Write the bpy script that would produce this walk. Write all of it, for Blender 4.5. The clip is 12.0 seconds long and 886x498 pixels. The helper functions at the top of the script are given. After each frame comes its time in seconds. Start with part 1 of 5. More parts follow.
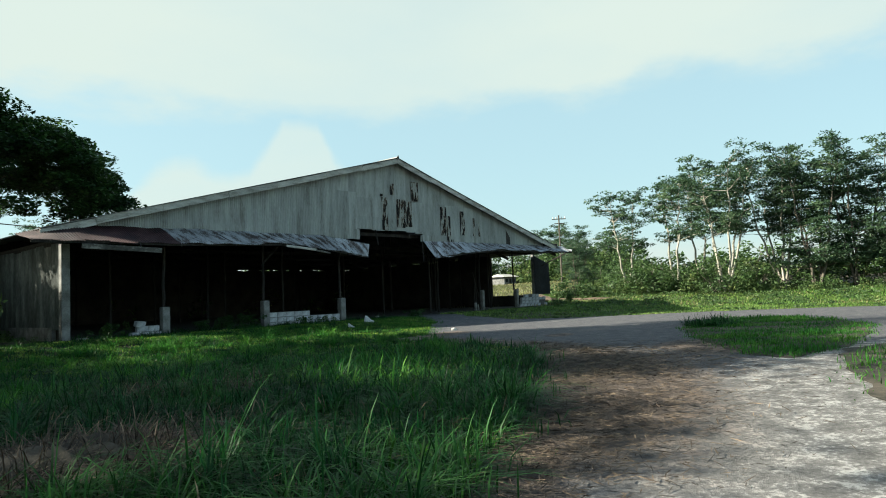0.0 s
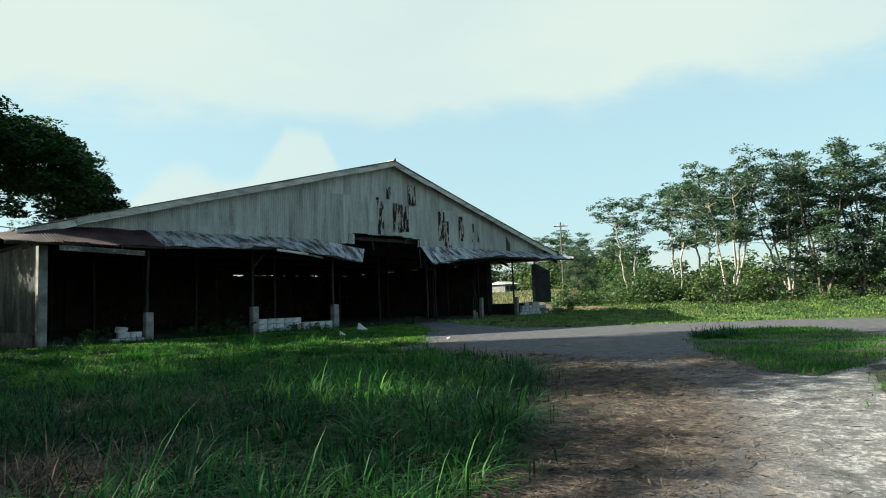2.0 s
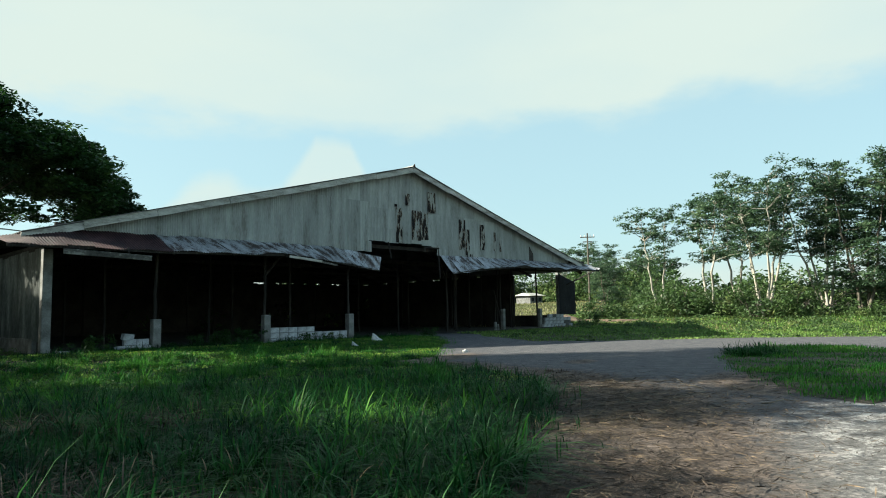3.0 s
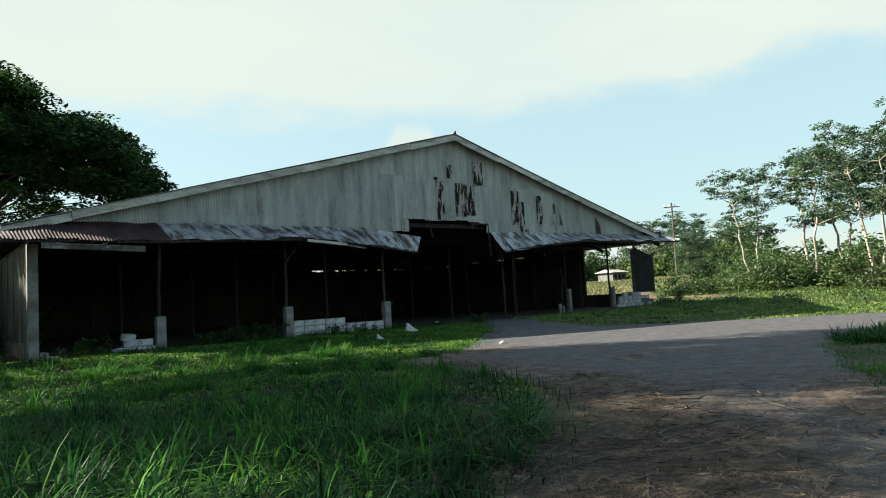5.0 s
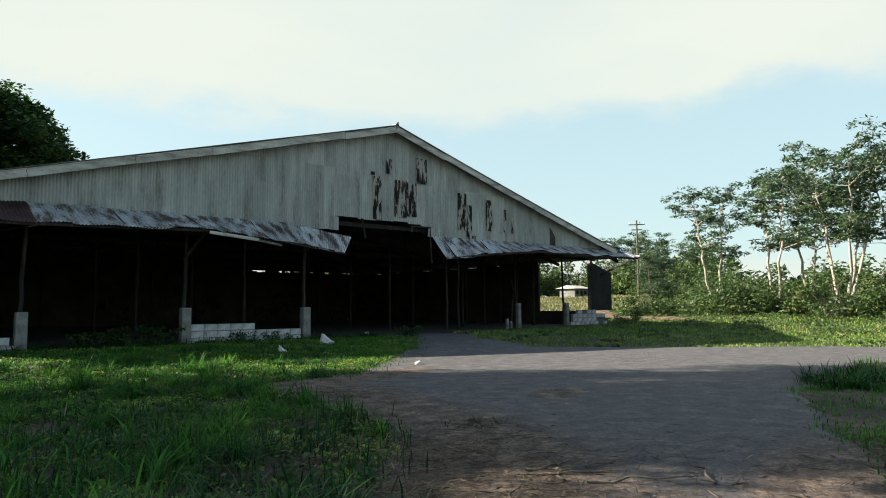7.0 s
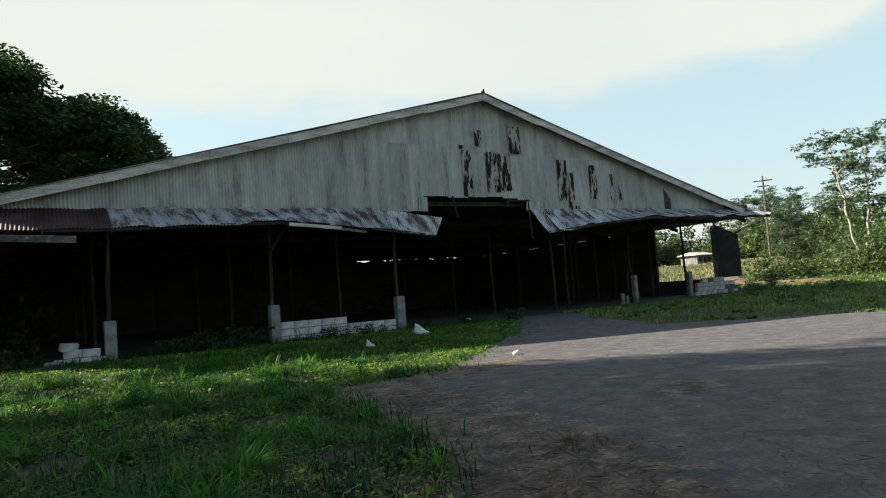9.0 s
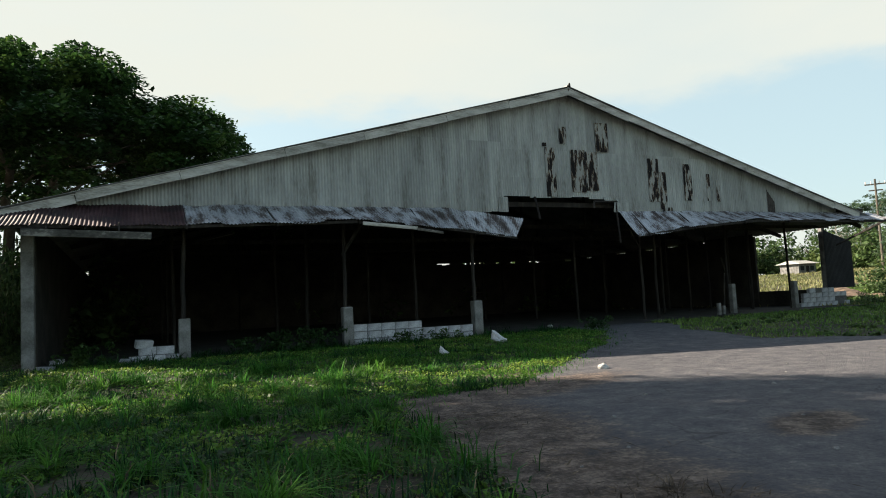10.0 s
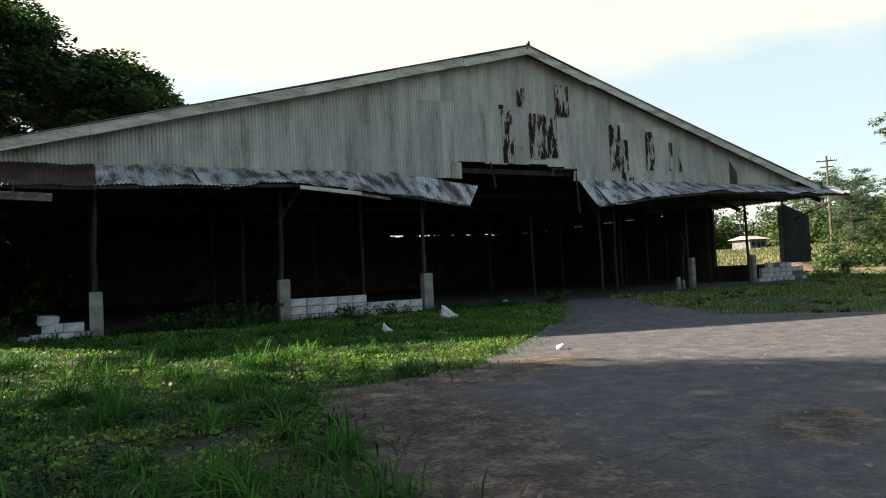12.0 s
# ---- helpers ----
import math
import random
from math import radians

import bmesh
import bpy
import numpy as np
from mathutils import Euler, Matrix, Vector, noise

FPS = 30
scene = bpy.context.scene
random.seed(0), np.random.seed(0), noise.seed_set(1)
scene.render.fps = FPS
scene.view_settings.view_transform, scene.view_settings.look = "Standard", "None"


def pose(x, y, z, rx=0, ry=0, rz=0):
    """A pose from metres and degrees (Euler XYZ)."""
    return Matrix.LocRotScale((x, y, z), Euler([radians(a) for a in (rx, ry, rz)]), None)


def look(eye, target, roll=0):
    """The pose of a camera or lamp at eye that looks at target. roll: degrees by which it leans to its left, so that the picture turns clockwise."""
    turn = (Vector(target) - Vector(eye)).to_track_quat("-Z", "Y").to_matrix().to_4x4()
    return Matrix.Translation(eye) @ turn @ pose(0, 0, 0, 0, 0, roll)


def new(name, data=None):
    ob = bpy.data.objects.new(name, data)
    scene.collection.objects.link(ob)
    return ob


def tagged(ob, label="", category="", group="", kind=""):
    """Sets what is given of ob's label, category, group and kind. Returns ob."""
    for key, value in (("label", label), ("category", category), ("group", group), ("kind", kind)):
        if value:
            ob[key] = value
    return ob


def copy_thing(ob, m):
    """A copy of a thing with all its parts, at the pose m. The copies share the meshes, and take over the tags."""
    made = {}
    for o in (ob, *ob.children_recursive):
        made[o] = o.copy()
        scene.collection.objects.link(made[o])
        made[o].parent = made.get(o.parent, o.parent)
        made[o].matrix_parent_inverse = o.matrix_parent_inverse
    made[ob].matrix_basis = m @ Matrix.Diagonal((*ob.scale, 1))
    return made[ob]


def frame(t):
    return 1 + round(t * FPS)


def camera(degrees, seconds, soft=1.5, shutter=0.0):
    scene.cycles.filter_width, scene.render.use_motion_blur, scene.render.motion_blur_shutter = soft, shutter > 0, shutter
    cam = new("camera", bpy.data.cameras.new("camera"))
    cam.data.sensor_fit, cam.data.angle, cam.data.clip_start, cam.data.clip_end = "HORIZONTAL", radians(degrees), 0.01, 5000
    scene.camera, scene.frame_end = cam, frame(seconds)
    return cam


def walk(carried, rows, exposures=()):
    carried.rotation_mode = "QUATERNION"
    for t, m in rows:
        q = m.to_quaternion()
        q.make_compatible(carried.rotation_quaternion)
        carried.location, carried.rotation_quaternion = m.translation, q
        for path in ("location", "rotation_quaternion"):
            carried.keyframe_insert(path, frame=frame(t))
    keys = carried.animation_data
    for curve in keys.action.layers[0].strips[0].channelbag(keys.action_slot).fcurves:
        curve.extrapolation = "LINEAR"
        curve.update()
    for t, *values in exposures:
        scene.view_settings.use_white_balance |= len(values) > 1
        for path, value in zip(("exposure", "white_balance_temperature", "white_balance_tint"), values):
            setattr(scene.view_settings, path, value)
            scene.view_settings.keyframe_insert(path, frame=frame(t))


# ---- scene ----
cam = camera(66.13, 12.0, soft=1.0)
PATH = [
    (0.0, look((-23.044, -23.767, 1.220), (-15.614, -17.109, 1.898), -2.40)),
    (0.5, look((-22.832, -23.647, 1.212), (-15.360, -17.047, 1.991), -3.19)),
    (1.0, look((-22.567, -23.527, 1.218), (-15.287, -16.727, 2.085), -2.15)),
    (1.5, look((-22.372, -23.395, 1.221), (-15.192, -16.496, 2.146), -2.04)),
    (2.0, look((-22.170, -23.247, 1.229), (-14.760, -16.577, 2.009), -1.91)),
    (2.5, look((-21.851, -23.079, 1.218), (-14.528, -16.319, 2.046), -2.43)),
    (2.7, look((-21.692, -22.990, 1.212), (-14.567, -16.040, 2.182), -0.76)),
    (3.0, look((-21.207, -22.805, 1.221), (-14.074, -15.861, 2.166), -1.10)),
    (3.5, look((-19.966, -22.331, 1.246), (-12.792, -15.413, 2.080), -2.60)),
    (4.0, look((-18.724, -21.856, 1.271), (-11.512, -14.967, 1.994), -4.11)),
    (4.3, look((-18.240, -21.671, 1.281), (-11.019, -14.788, 1.979), -4.45)),
    (4.5, look((-18.035, -21.577, 1.275), (-11.232, -14.311, 2.238), -3.99)),
    (5.0, look((-17.681, -21.427, 1.273), (-11.469, -13.624, 2.002), -3.21)),
    (5.5, look((-17.362, -21.286, 1.260), (-10.887, -13.728, 2.233), -3.35)),
    (6.0, look((-16.776, -21.129, 1.236), (-9.908, -13.962, 2.447), -6.05)),
    (6.5, look((-15.897, -20.687, 1.253), (-9.319, -13.242, 2.398), -4.69)),
    (6.8, look((-15.323, -20.328, 1.275), (-8.539, -13.045, 2.245), -0.40)),
    (7.0, look((-14.991, -20.110, 1.288), (-8.439, -12.602, 2.129), -0.40)),
    (7.2, look((-14.717, -19.941, 1.296), (-8.626, -12.062, 2.200), -1.55)),
    (7.5, look((-14.395, -19.741, 1.303), (-8.881, -11.488, 2.520), -2.65)),
    (9.3, look((-13.271, -18.655, 1.310), (-8.034, -10.158, 1.905), -4.26)),
    (9.5, look((-13.142, -18.482, 1.312), (-8.002, -9.944, 2.142), -4.09)),
    (10.0, look((-12.872, -18.072, 1.312), (-8.702, -9.016, 2.080), -2.96)),
    (10.5, look((-12.653, -17.779, 1.324), (-8.404, -8.752, 2.008), -2.77)),
    (11.0, look((-12.378, -17.415, 1.305), (-8.228, -8.365, 2.235), -2.45)),
    (11.5, look((-12.184, -17.135, 1.283), (-7.868, -8.137, 1.925), -3.93)),
    (12.0, look((-12.024, -16.849, 1.281), (-7.303, -8.041, 1.632), -2.68)),
]
EXPOSURES = [(0.0, 1.47, 6050, -2), (2.7, 1.47, 6000, -3), (4.3, 1.5, 6150, 0), (5.0, 1.55, 6300, 2), (7.5, 1.56, 6500, 6), (10.5, 1.52, 6600, 9), (11.4, 1.52, 6700, 10), (12.0, 1.76, 6900, 12)]
walk(cam, PATH, EXPOSURES)

# ---- world and sun ----
SHADE = Vector((1.25, -1.28, -1.0))            # way the sunlight travels
SUN_EL = math.atan2(1.0, math.hypot(SHADE.x, SHADE.y))
SUN_AZ = math.atan2(-SHADE.x, -SHADE.y)       # clockwise from +y
SKY_STRENGTH, CLOUD_LIGHT, SUN_STRENGTH = 0.07, 0.3, 5.0


def make_world():
    w = bpy.data.worlds.new("sky")
    scene.world = w
    w.use_nodes = True
    nt = w.node_tree
    nt.nodes.clear()
    N, L = nt.nodes.new, nt.links.new
    out, bg = N("ShaderNodeOutputWorld"), N("ShaderNodeBackground")
    sky = N("ShaderNodeTexSky")
    sky.sky_type, sky.sun_disc = "NISHITA", False
    sky.sun_elevation, sky.sun_rotation = SUN_EL, SUN_AZ
    sky.air_density, sky.dust_density, sky.ozone_density = 1.0, 1.5, 1.2
    gain = N("ShaderNodeVectorMath")
    gain.operation = "MULTIPLY"
    gain.inputs[1].default_value = (SKY_STRENGTH * 1.22, SKY_STRENGTH * 1.17, SKY_STRENGTH * 1.0)
    L(sky.outputs[0], gain.inputs[0])
    tc, sep = N("ShaderNodeTexCoord"), N("ShaderNodeSeparateXYZ")
    L(tc.outputs["Generated"], sep.inputs[0])
    def calc(op, p, q=None, r=None):
        n = N("ShaderNodeMath")
        n.operation = op
        for i, v in enumerate((p, q, r)):
            if isinstance(v, (int, float)):
                n.inputs[i].default_value = v
            elif v is not None:
                L(v, n.inputs[i])
        return n.outputs[0]

    def curve(v, points):
        n = N("ShaderNodeFloatCurve")
        pts = n.mapping.curves[0].points
        pts[0].location, pts[1].location = points[0], points[-1]
        for p in points[1:-1]:
            pts.new(*p)
        n.mapping.update()
        L(v, n.inputs["Value"])
        return n.outputs[0]

    def soft(v, lo, hi):
        n = N("ShaderNodeMapRange")
        n.interpolation_type = "SMOOTHSTEP"
        n.inputs["From Min"].default_value, n.inputs["From Max"].default_value = lo, hi
        L(v, n.inputs[0])
        return n.outputs[0]

    def puffs(scale, detail, rough, squeeze=2.6):
        mp, n = N("ShaderNodeMapping"), N("ShaderNodeTexNoise")
        mp.inputs["Scale"].default_value = (1.0, 1.0, squeeze)
        n.inputs["Scale"].default_value, n.inputs["Detail"].default_value, n.inputs["Roughness"].default_value = scale, detail, rough
        L(tc.outputs["Generated"], mp.inputs[0]), L(mp.outputs[0], n.inputs[0])
        return calc("SUBTRACT", n.outputs[0], 0.5)

    # turn of the compass as 0 to 1, and height as the sine of the elevation
    turn = calc("MULTIPLY_ADD", calc("ARCTAN2", sep.outputs["Y"], sep.outputs["X"]), 1 / math.tau, 0.5)
    high = sep.outputs["Z"]
    wisp = calc("ADD", calc("MULTIPLY", puffs(5.0, 6.0, 0.58), 0.09), calc("MULTIPLY", puffs(1.6, 3.0, 0.5), 0.08))
    # the sheet of cloud ahead and its lower edge; behind, the sky is clearer
    rim = curve(turn, ((0.0, 0.42), (0.3, 0.45), (0.46, 0.32), (0.535, 0.265), (0.565, 0.262), (0.58, 0.24), (0.60, 0.252), (0.64, 0.262), (0.655, 0.268), (0.675, 0.268), (0.715, 0.275), (0.8, 0.28), (0.9, 0.36), (1.0, 0.42)))
    sheet = calc("MULTIPLY", soft(calc("ADD", calc("SUBTRACT", high, rim), wisp), -0.012, 0.03), calc("SUBTRACT", 1.0, soft(high, 0.46, 0.72)))
    # low heaped clouds with one tower
    heap = curve(turn, ((0.0, 0.08), (0.5, 0.06), (0.62, 0.10), (0.633, 0.165), (0.6405, 0.2), (0.6465, 0.255), (0.652, 0.255), (0.6575, 0.195), (0.665, 0.178), (0.674, 0.195), (0.682, 0.17), (0.70, 0.10), (1.0, 0.08)))
    heaped = soft(calc("ADD", calc("SUBTRACT", heap, high), calc("MULTIPLY", wisp, 0.45)), -0.008, 0.02)
    ahead = curve(turn, ((0.0, 0.25), (0.25, 0.2), (0.42, 0.5), (0.52, 0.97), (0.76, 1.0), (0.9, 0.6), (1.0, 0.25)))
    thick = calc("MULTIPLY_ADD", puffs(2.2, 5.0, 0.55), 0.9, 0.93)
    cover = calc("MULTIPLY", calc("MULTIPLY", calc("MAXIMUM", sheet, calc("MULTIPLY", heaped, 0.85)), ahead), thick)
    haze = N("ShaderNodeMix")
    haze.data_type = "RGBA"
    L(calc("MULTIPLY_ADD", calc("MULTIPLY", ahead, calc("SUBTRACT", 1.0, soft(high, 0.3, 0.7))), 0.7, 0.03), haze.inputs["Factor"])
    haze.inputs[7].default_value = (0.225, 0.288, 0.312, 1)
    L(gain.outputs[0], haze.inputs[6])
    mix = N("ShaderNodeMix")
    mix.data_type = "RGBA"
    L(cover, mix.inputs["Factor"])
    L(haze.outputs[2], mix.inputs[6])
    mix.inputs[7].default_value = (CLOUD_LIGHT * 1.0, CLOUD_LIGHT * 1.03, CLOUD_LIGHT * 0.95, 1)
    L(mix.outputs[2], bg.inputs[0])
    bg.inputs[1].default_value = 1.0
    L(bg.outputs[0], out.inputs[0])


make_world()
sun = new("sun", bpy.data.lights.new("sun", "SUN"))
sun.data.energy, sun.data.angle, sun.data.color = SUN_STRENGTH, radians(0.55), (1.0, 0.87, 0.72)
sun.matrix_world = look((0, 0, 40), Vector((0, 0, 40)) + SHADE)


# ---- materials ----
def material(name, stops, scale=6.0, rough=0.8, metal=0.0, bump=0.0, bump_scale=60.0, fine=None, per="", spread=0.0, stretch=(1, 1, 1), translucent=0.0, detail=6.0, spec=0.4):
    """A node material: a colour ramp over large noise, broken by fine noise, with relief.
    per: 'object' or 'island' varies the brightness piece by piece by spread."""
    m = bpy.data.materials.new(name)
    m.use_nodes = True
    nt = m.node_tree
    N, L = nt.nodes.new, nt.links.new
    bsdf = nt.nodes["Principled BSDF"]
    tc, mp = N("ShaderNodeTexCoord"), N("ShaderNodeMapping")
    mp.inputs["Scale"].default_value = stretch
    L(tc.outputs["Object"], mp.inputs[0])
    big, small = N("ShaderNodeTexNoise"), N("ShaderNodeTexNoise")
    big.inputs["Scale"].default_value, big.inputs["Detail"].default_value = scale, detail
    small.inputs["Scale"].default_value, small.inputs["Detail"].default_value = fine or scale * 9, 4
    L(mp.outputs[0], big.inputs[0]), L(mp.outputs[0], small.inputs[0])
    both = N("ShaderNodeMath")
    both.operation = "MULTIPLY_ADD"
    L(small.outputs[0], both.inputs[0])
    both.inputs[1].default_value = 0.45
    half = N("ShaderNodeMath")
    half.operation = "MULTIPLY_ADD"
    L(big.outputs[0], half.inputs[0])
    half.inputs[1].default_value, half.inputs[2].default_value = 1.0, -0.225
    L(half.outputs[0], both.inputs[2])
    ramp = N("ShaderNodeValToRGB")
    els = ramp.color_ramp.elements
    while len(els) < len(stops):
        els.new(0.5)
    for e, (p, c) in zip(els, stops):
        e.position, e.color = p, (*c, 1)
    L(both.outputs[0], ramp.inputs[0])
    col = ramp.outputs[0]
    if per:
        if per == "object":
            info = N("ShaderNodeObjectInfo")
            rnd = info.outputs["Random"]
        else:
            info = N("ShaderNodeNewGeometry")
            rnd = info.outputs["Random Per Island"]
        rng = N("ShaderNodeMapRange")
        rng.inputs["To Min"].default_value, rng.inputs["To Max"].default_value = 1 - spread, 1 + spread
        L(rnd, rng.inputs[0])
        hsv = N("ShaderNodeHueSaturation")
        L(rng.outputs[0], hsv.inputs["Value"])
        L(col, hsv.inputs["Color"])
        col = hsv.outputs[0]
    L(col, bsdf.inputs["Base Color"])
    bsdf.inputs["Roughness"].default_value, bsdf.inputs["Metallic"].default_value = rough, metal
    bsdf.inputs["Specular IOR Level"].default_value = spec
    if bump:
        bn, bp = N("ShaderNodeTexNoise"), N("ShaderNodeBump")
        bn.inputs["Scale"].default_value, bn.inputs["Detail"].default_value = bump_scale, 5
        L(mp.outputs[0], bn.inputs[0]), L(bn.outputs[0], bp.inputs["Height"])
        bp.inputs["Strength"].default_value, bp.inputs["Distance"].default_value = bump, 0.02
        L(bp.outputs[0], bsdf.inputs["Normal"])
    if translucent:
        tr, ms = N("ShaderNodeBsdfTranslucent"), N("ShaderNodeMixShader")
        L(col, tr.inputs[0])
        ms.inputs[0].default_value = translucent
        L(bsdf.outputs[0], ms.inputs[1]), L(tr.outputs[0], ms.inputs[2])
        L(ms.outputs[0], nt.nodes["Material Output"].inputs[0])
    return m


M = {}


def yard_material():
    """Dark asphalt that turns to pale worn concrete and to brown dirt where each lies."""
    m = bpy.data.materials.new("yard")
    m.use_nodes = True
    nt = m.node_tree
    N, L = nt.nodes.new, nt.links.new
    bsdf = nt.nodes["Principled BSDF"]
    tc, sep = N("ShaderNodeTexCoord"), N("ShaderNodeSeparateXYZ")
    L(tc.outputs["Object"], sep.inputs[0])

    def noise_of(scale, detail=5.0, rough=0.55):
        n = N("ShaderNodeTexNoise")
        n.inputs["Scale"].default_value, n.inputs["Detail"].default_value, n.inputs["Roughness"].default_value = scale, detail, rough
        L(tc.outputs["Object"], n.inputs[0])
        return n.outputs[0]

    def calc(op, a, b=None, c=None):
        n = N("ShaderNodeMath")
        n.operation = op
        for i, v in enumerate((a, b, c)):
            if v is None:
                continue
            if isinstance(v, (int, float)):
                n.inputs[i].default_value = v
            else:
                L(v, n.inputs[i])
        return n.outputs[0]

    def ramp(v, stops):
        n = N("ShaderNodeValToRGB")
        els = n.color_ramp.elements
        while len(els) < len(stops):
            els.new(0.5)
        for e, (p, c) in zip(els, stops):
            e.position, e.color = p, (*c, 1)
        L(v, n.inputs[0])
        return n.outputs[0]

    def mix(f, a, b):
        n = N("ShaderNodeMix")
        n.data_type = "RGBA"
        L(f, n.inputs["Factor"]), L(a, n.inputs[6]), L(b, n.inputs[7])
        return n.outputs[2]

    def step(v, lo, hi):
        n = N("ShaderNodeMapRange")
        n.interpolation_type = "SMOOTHSTEP"
        n.inputs["From Min"].default_value, n.inputs["From Max"].default_value = lo, hi
        L(v, n.inputs[0])
        return n.outputs[0]

    big, mid, fine = noise_of(0.5), noise_of(3.1, 8, 0.7), noise_of(24.0, 6, 0.75)
    grit = noise_of(70.0, 3, 0.7)
    mixed = calc("MULTIPLY_ADD", fine, 0.5, calc("MULTIPLY_ADD", mid, 0.6, -0.05))
    asphalt = ramp(calc("MULTIPLY_ADD", grit, 0.25, calc("ADD", mixed, -0.125)), [(0.33, (0.05, 0.05, 0.06)), (0.48, (0.095, 0.093, 0.101)), (0.6, (0.145, 0.139, 0.14)), (0.7, (0.3, 0.28, 0.26))])
    concrete = ramp(mixed, [(0.37, (0.085, 0.08, 0.077)), (0.46, (0.15, 0.142, 0.136)), (0.53, (0.225, 0.213, 0.205)), (0.57, (0.46, 0.44, 0.42))])
    dirt = ramp(mixed, [(0.36, (0.03, 0.024, 0.022)), (0.48, (0.085, 0.066, 0.056)), (0.57, (0.185, 0.145, 0.122)), (0.67, (0.29, 0.23, 0.19))])
    wob = calc("MULTIPLY_ADD", mid, 2.4, calc("MULTIPLY_ADD", fine, 0.9, -1.65))
    dx = calc("ADD", sep.outputs[0], 13.0)
    edge = calc("SUBTRACT", calc("MULTIPLY_ADD", calc("MULTIPLY", dx, dx), -0.027, -20.3), sep.outputs[1])
    f_conc = step(calc("ADD", edge, wob), -0.5, 0.6)
    best = None
    for cx, cy, rx, ry, rot in ((-14.6, -18.7, 5.4, 1.7, 33), (-10.9, -15.2, 3.4, 1.5, 60), (-9.7, -11.4, 2.9, 1.3, 85), (-8.0, -9.6, 2.6, 0.8, 15), (-20.2, -21.2, 3.2, 0.7, 27), (-9.6, -18.6, 2.0, 1.0, 30), (-7.1, -13.6, 0.75, 0.4, 20)):
        mp = N("ShaderNodeMapping")
        mp.vector_type = "TEXTURE"
        mp.inputs["Location"].default_value, mp.inputs["Rotation"].default_value, mp.inputs["Scale"].default_value = (cx, cy, 0), (0, 0, radians(rot)), (rx, ry, 1000)
        L(tc.outputs["Object"], mp.inputs[0])
        ln = N("ShaderNodeVectorMath")
        ln.operation = "LENGTH"
        L(mp.outputs[0], ln.inputs[0])
        v = calc("SUBTRACT", 1.0, ln.outputs["Value"])
        best = v if best is None else calc("MAXIMUM", best, v)
    f_dirt = step(calc("MULTIPLY_ADD", wob, 0.55, best), -0.15, 0.35)
    warp = N("ShaderNodeVectorMath")
    warp.operation = "MULTIPLY_ADD"
    wn = N("ShaderNodeTexNoise")
    wn.inputs["Scale"].default_value, wn.inputs["Detail"].default_value = 1.6, 5.0
    L(tc.outputs["Object"], wn.inputs[0]), L(wn.outputs["Color"], warp.inputs[0]), L(tc.outputs["Object"], warp.inputs[2])
    warp.inputs[1].default_value = (0.7, 0.7, 0.0)
    vo = N("ShaderNodeTexVoronoi")
    vo.feature = "DISTANCE_TO_EDGE"
    vo.inputs["Scale"].default_value = 0.75
    L(warp.outputs[0], vo.inputs["Vector"])
    crack = calc("MULTIPLY", calc("SUBTRACT", 1.0, step(vo.outputs["Distance"], 0.003, 0.011)), step(big, 0.42, 0.52))
    seam = N("ShaderNodeRGB")
    seam.outputs[0].default_value = (0.035, 0.033, 0.03, 1)
    col = mix(f_dirt, mix(calc("MULTIPLY", crack, 0.5), mix(f_conc, asphalt, concrete), seam.outputs[0]), dirt)
    L(col, bsdf.inputs["Base Color"])
    bsdf.inputs["Roughness"].default_value, bsdf.inputs["Specular IOR Level"].default_value = 0.92, 0.25
    bp = N("ShaderNodeBump")
    bp.inputs["Strength"].default_value, bp.inputs["Distance"].default_value = 0.8, 0.03
    L(calc("MULTIPLY_ADD", grit, 0.35, calc("ADD", fine, mid)), bp.inputs["Height"])
    L(bp.outputs[0], bsdf.inputs["Normal"])
    return m


M["yard"] = yard_material()
M["soil"] = material("soil", [(0.3, (0.016, 0.013, 0.010)), (0.5, (0.036, 0.031, 0.02)), (0.7, (0.09, 0.072, 0.052))], 0.8, 0.95, bump=0.6, bump_scale=25)
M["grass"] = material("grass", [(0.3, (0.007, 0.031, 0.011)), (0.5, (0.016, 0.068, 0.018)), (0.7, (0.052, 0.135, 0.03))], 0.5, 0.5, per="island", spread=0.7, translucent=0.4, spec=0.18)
# Brighter green for rank growth, and for sunlight painted into the verge blades
M["rank_grass"] = material("rank_grass", [(0.3, (0.02, 0.09, 0.015)), (0.5, (0.048, 0.155, 0.022)), (0.7, (0.11, 0.235, 0.035))], 0.6, 0.6, per="island", spread=0.55, translucent=0.45, spec=0.12)
M["mat"] = material("low_mat", [(0.3, (0.045, 0.12, 0.02)), (0.5, (0.1, 0.2, 0.03)), (0.7, (0.22, 0.3, 0.06))], 0.9, 0.55, per="island", spread=0.5, translucent=0.4, spec=0.2)
M["hay"] = material("hay", [(0.3, (0.13, 0.13, 0.05)), (0.7, (0.3, 0.28, 0.12))], 2, 0.8, per="island", spread=0.4, translucent=0.3)
M["scrub"] = material("scrub_leaf", [(0.3, (0.04, 0.075, 0.026)), (0.55, (0.08, 0.135, 0.042)), (0.75, (0.17, 0.2, 0.065))], 0.4, 0.55, per="island", spread=0.5, translucent=0.35, spec=0.35)
M["dry_grass"] = material("dry_grass", [(0.3, (0.10, 0.075, 0.04)), (0.7, (0.26, 0.2, 0.12))], 3, 0.8, per="island", spread=0.5, translucent=0.2)
# Lighter than the near grass: part of the field's sunlight is in this colour
M["lawn"] = material("sunlit_lawn_grass", [(0.3, (0.07, 0.15, 0.03)), (0.52, (0.13, 0.22, 0.045)), (0.7, (0.22, 0.3, 0.075))], 0.6, 0.6, per="island", spread=0.45, translucent=0.35, spec=0.3)
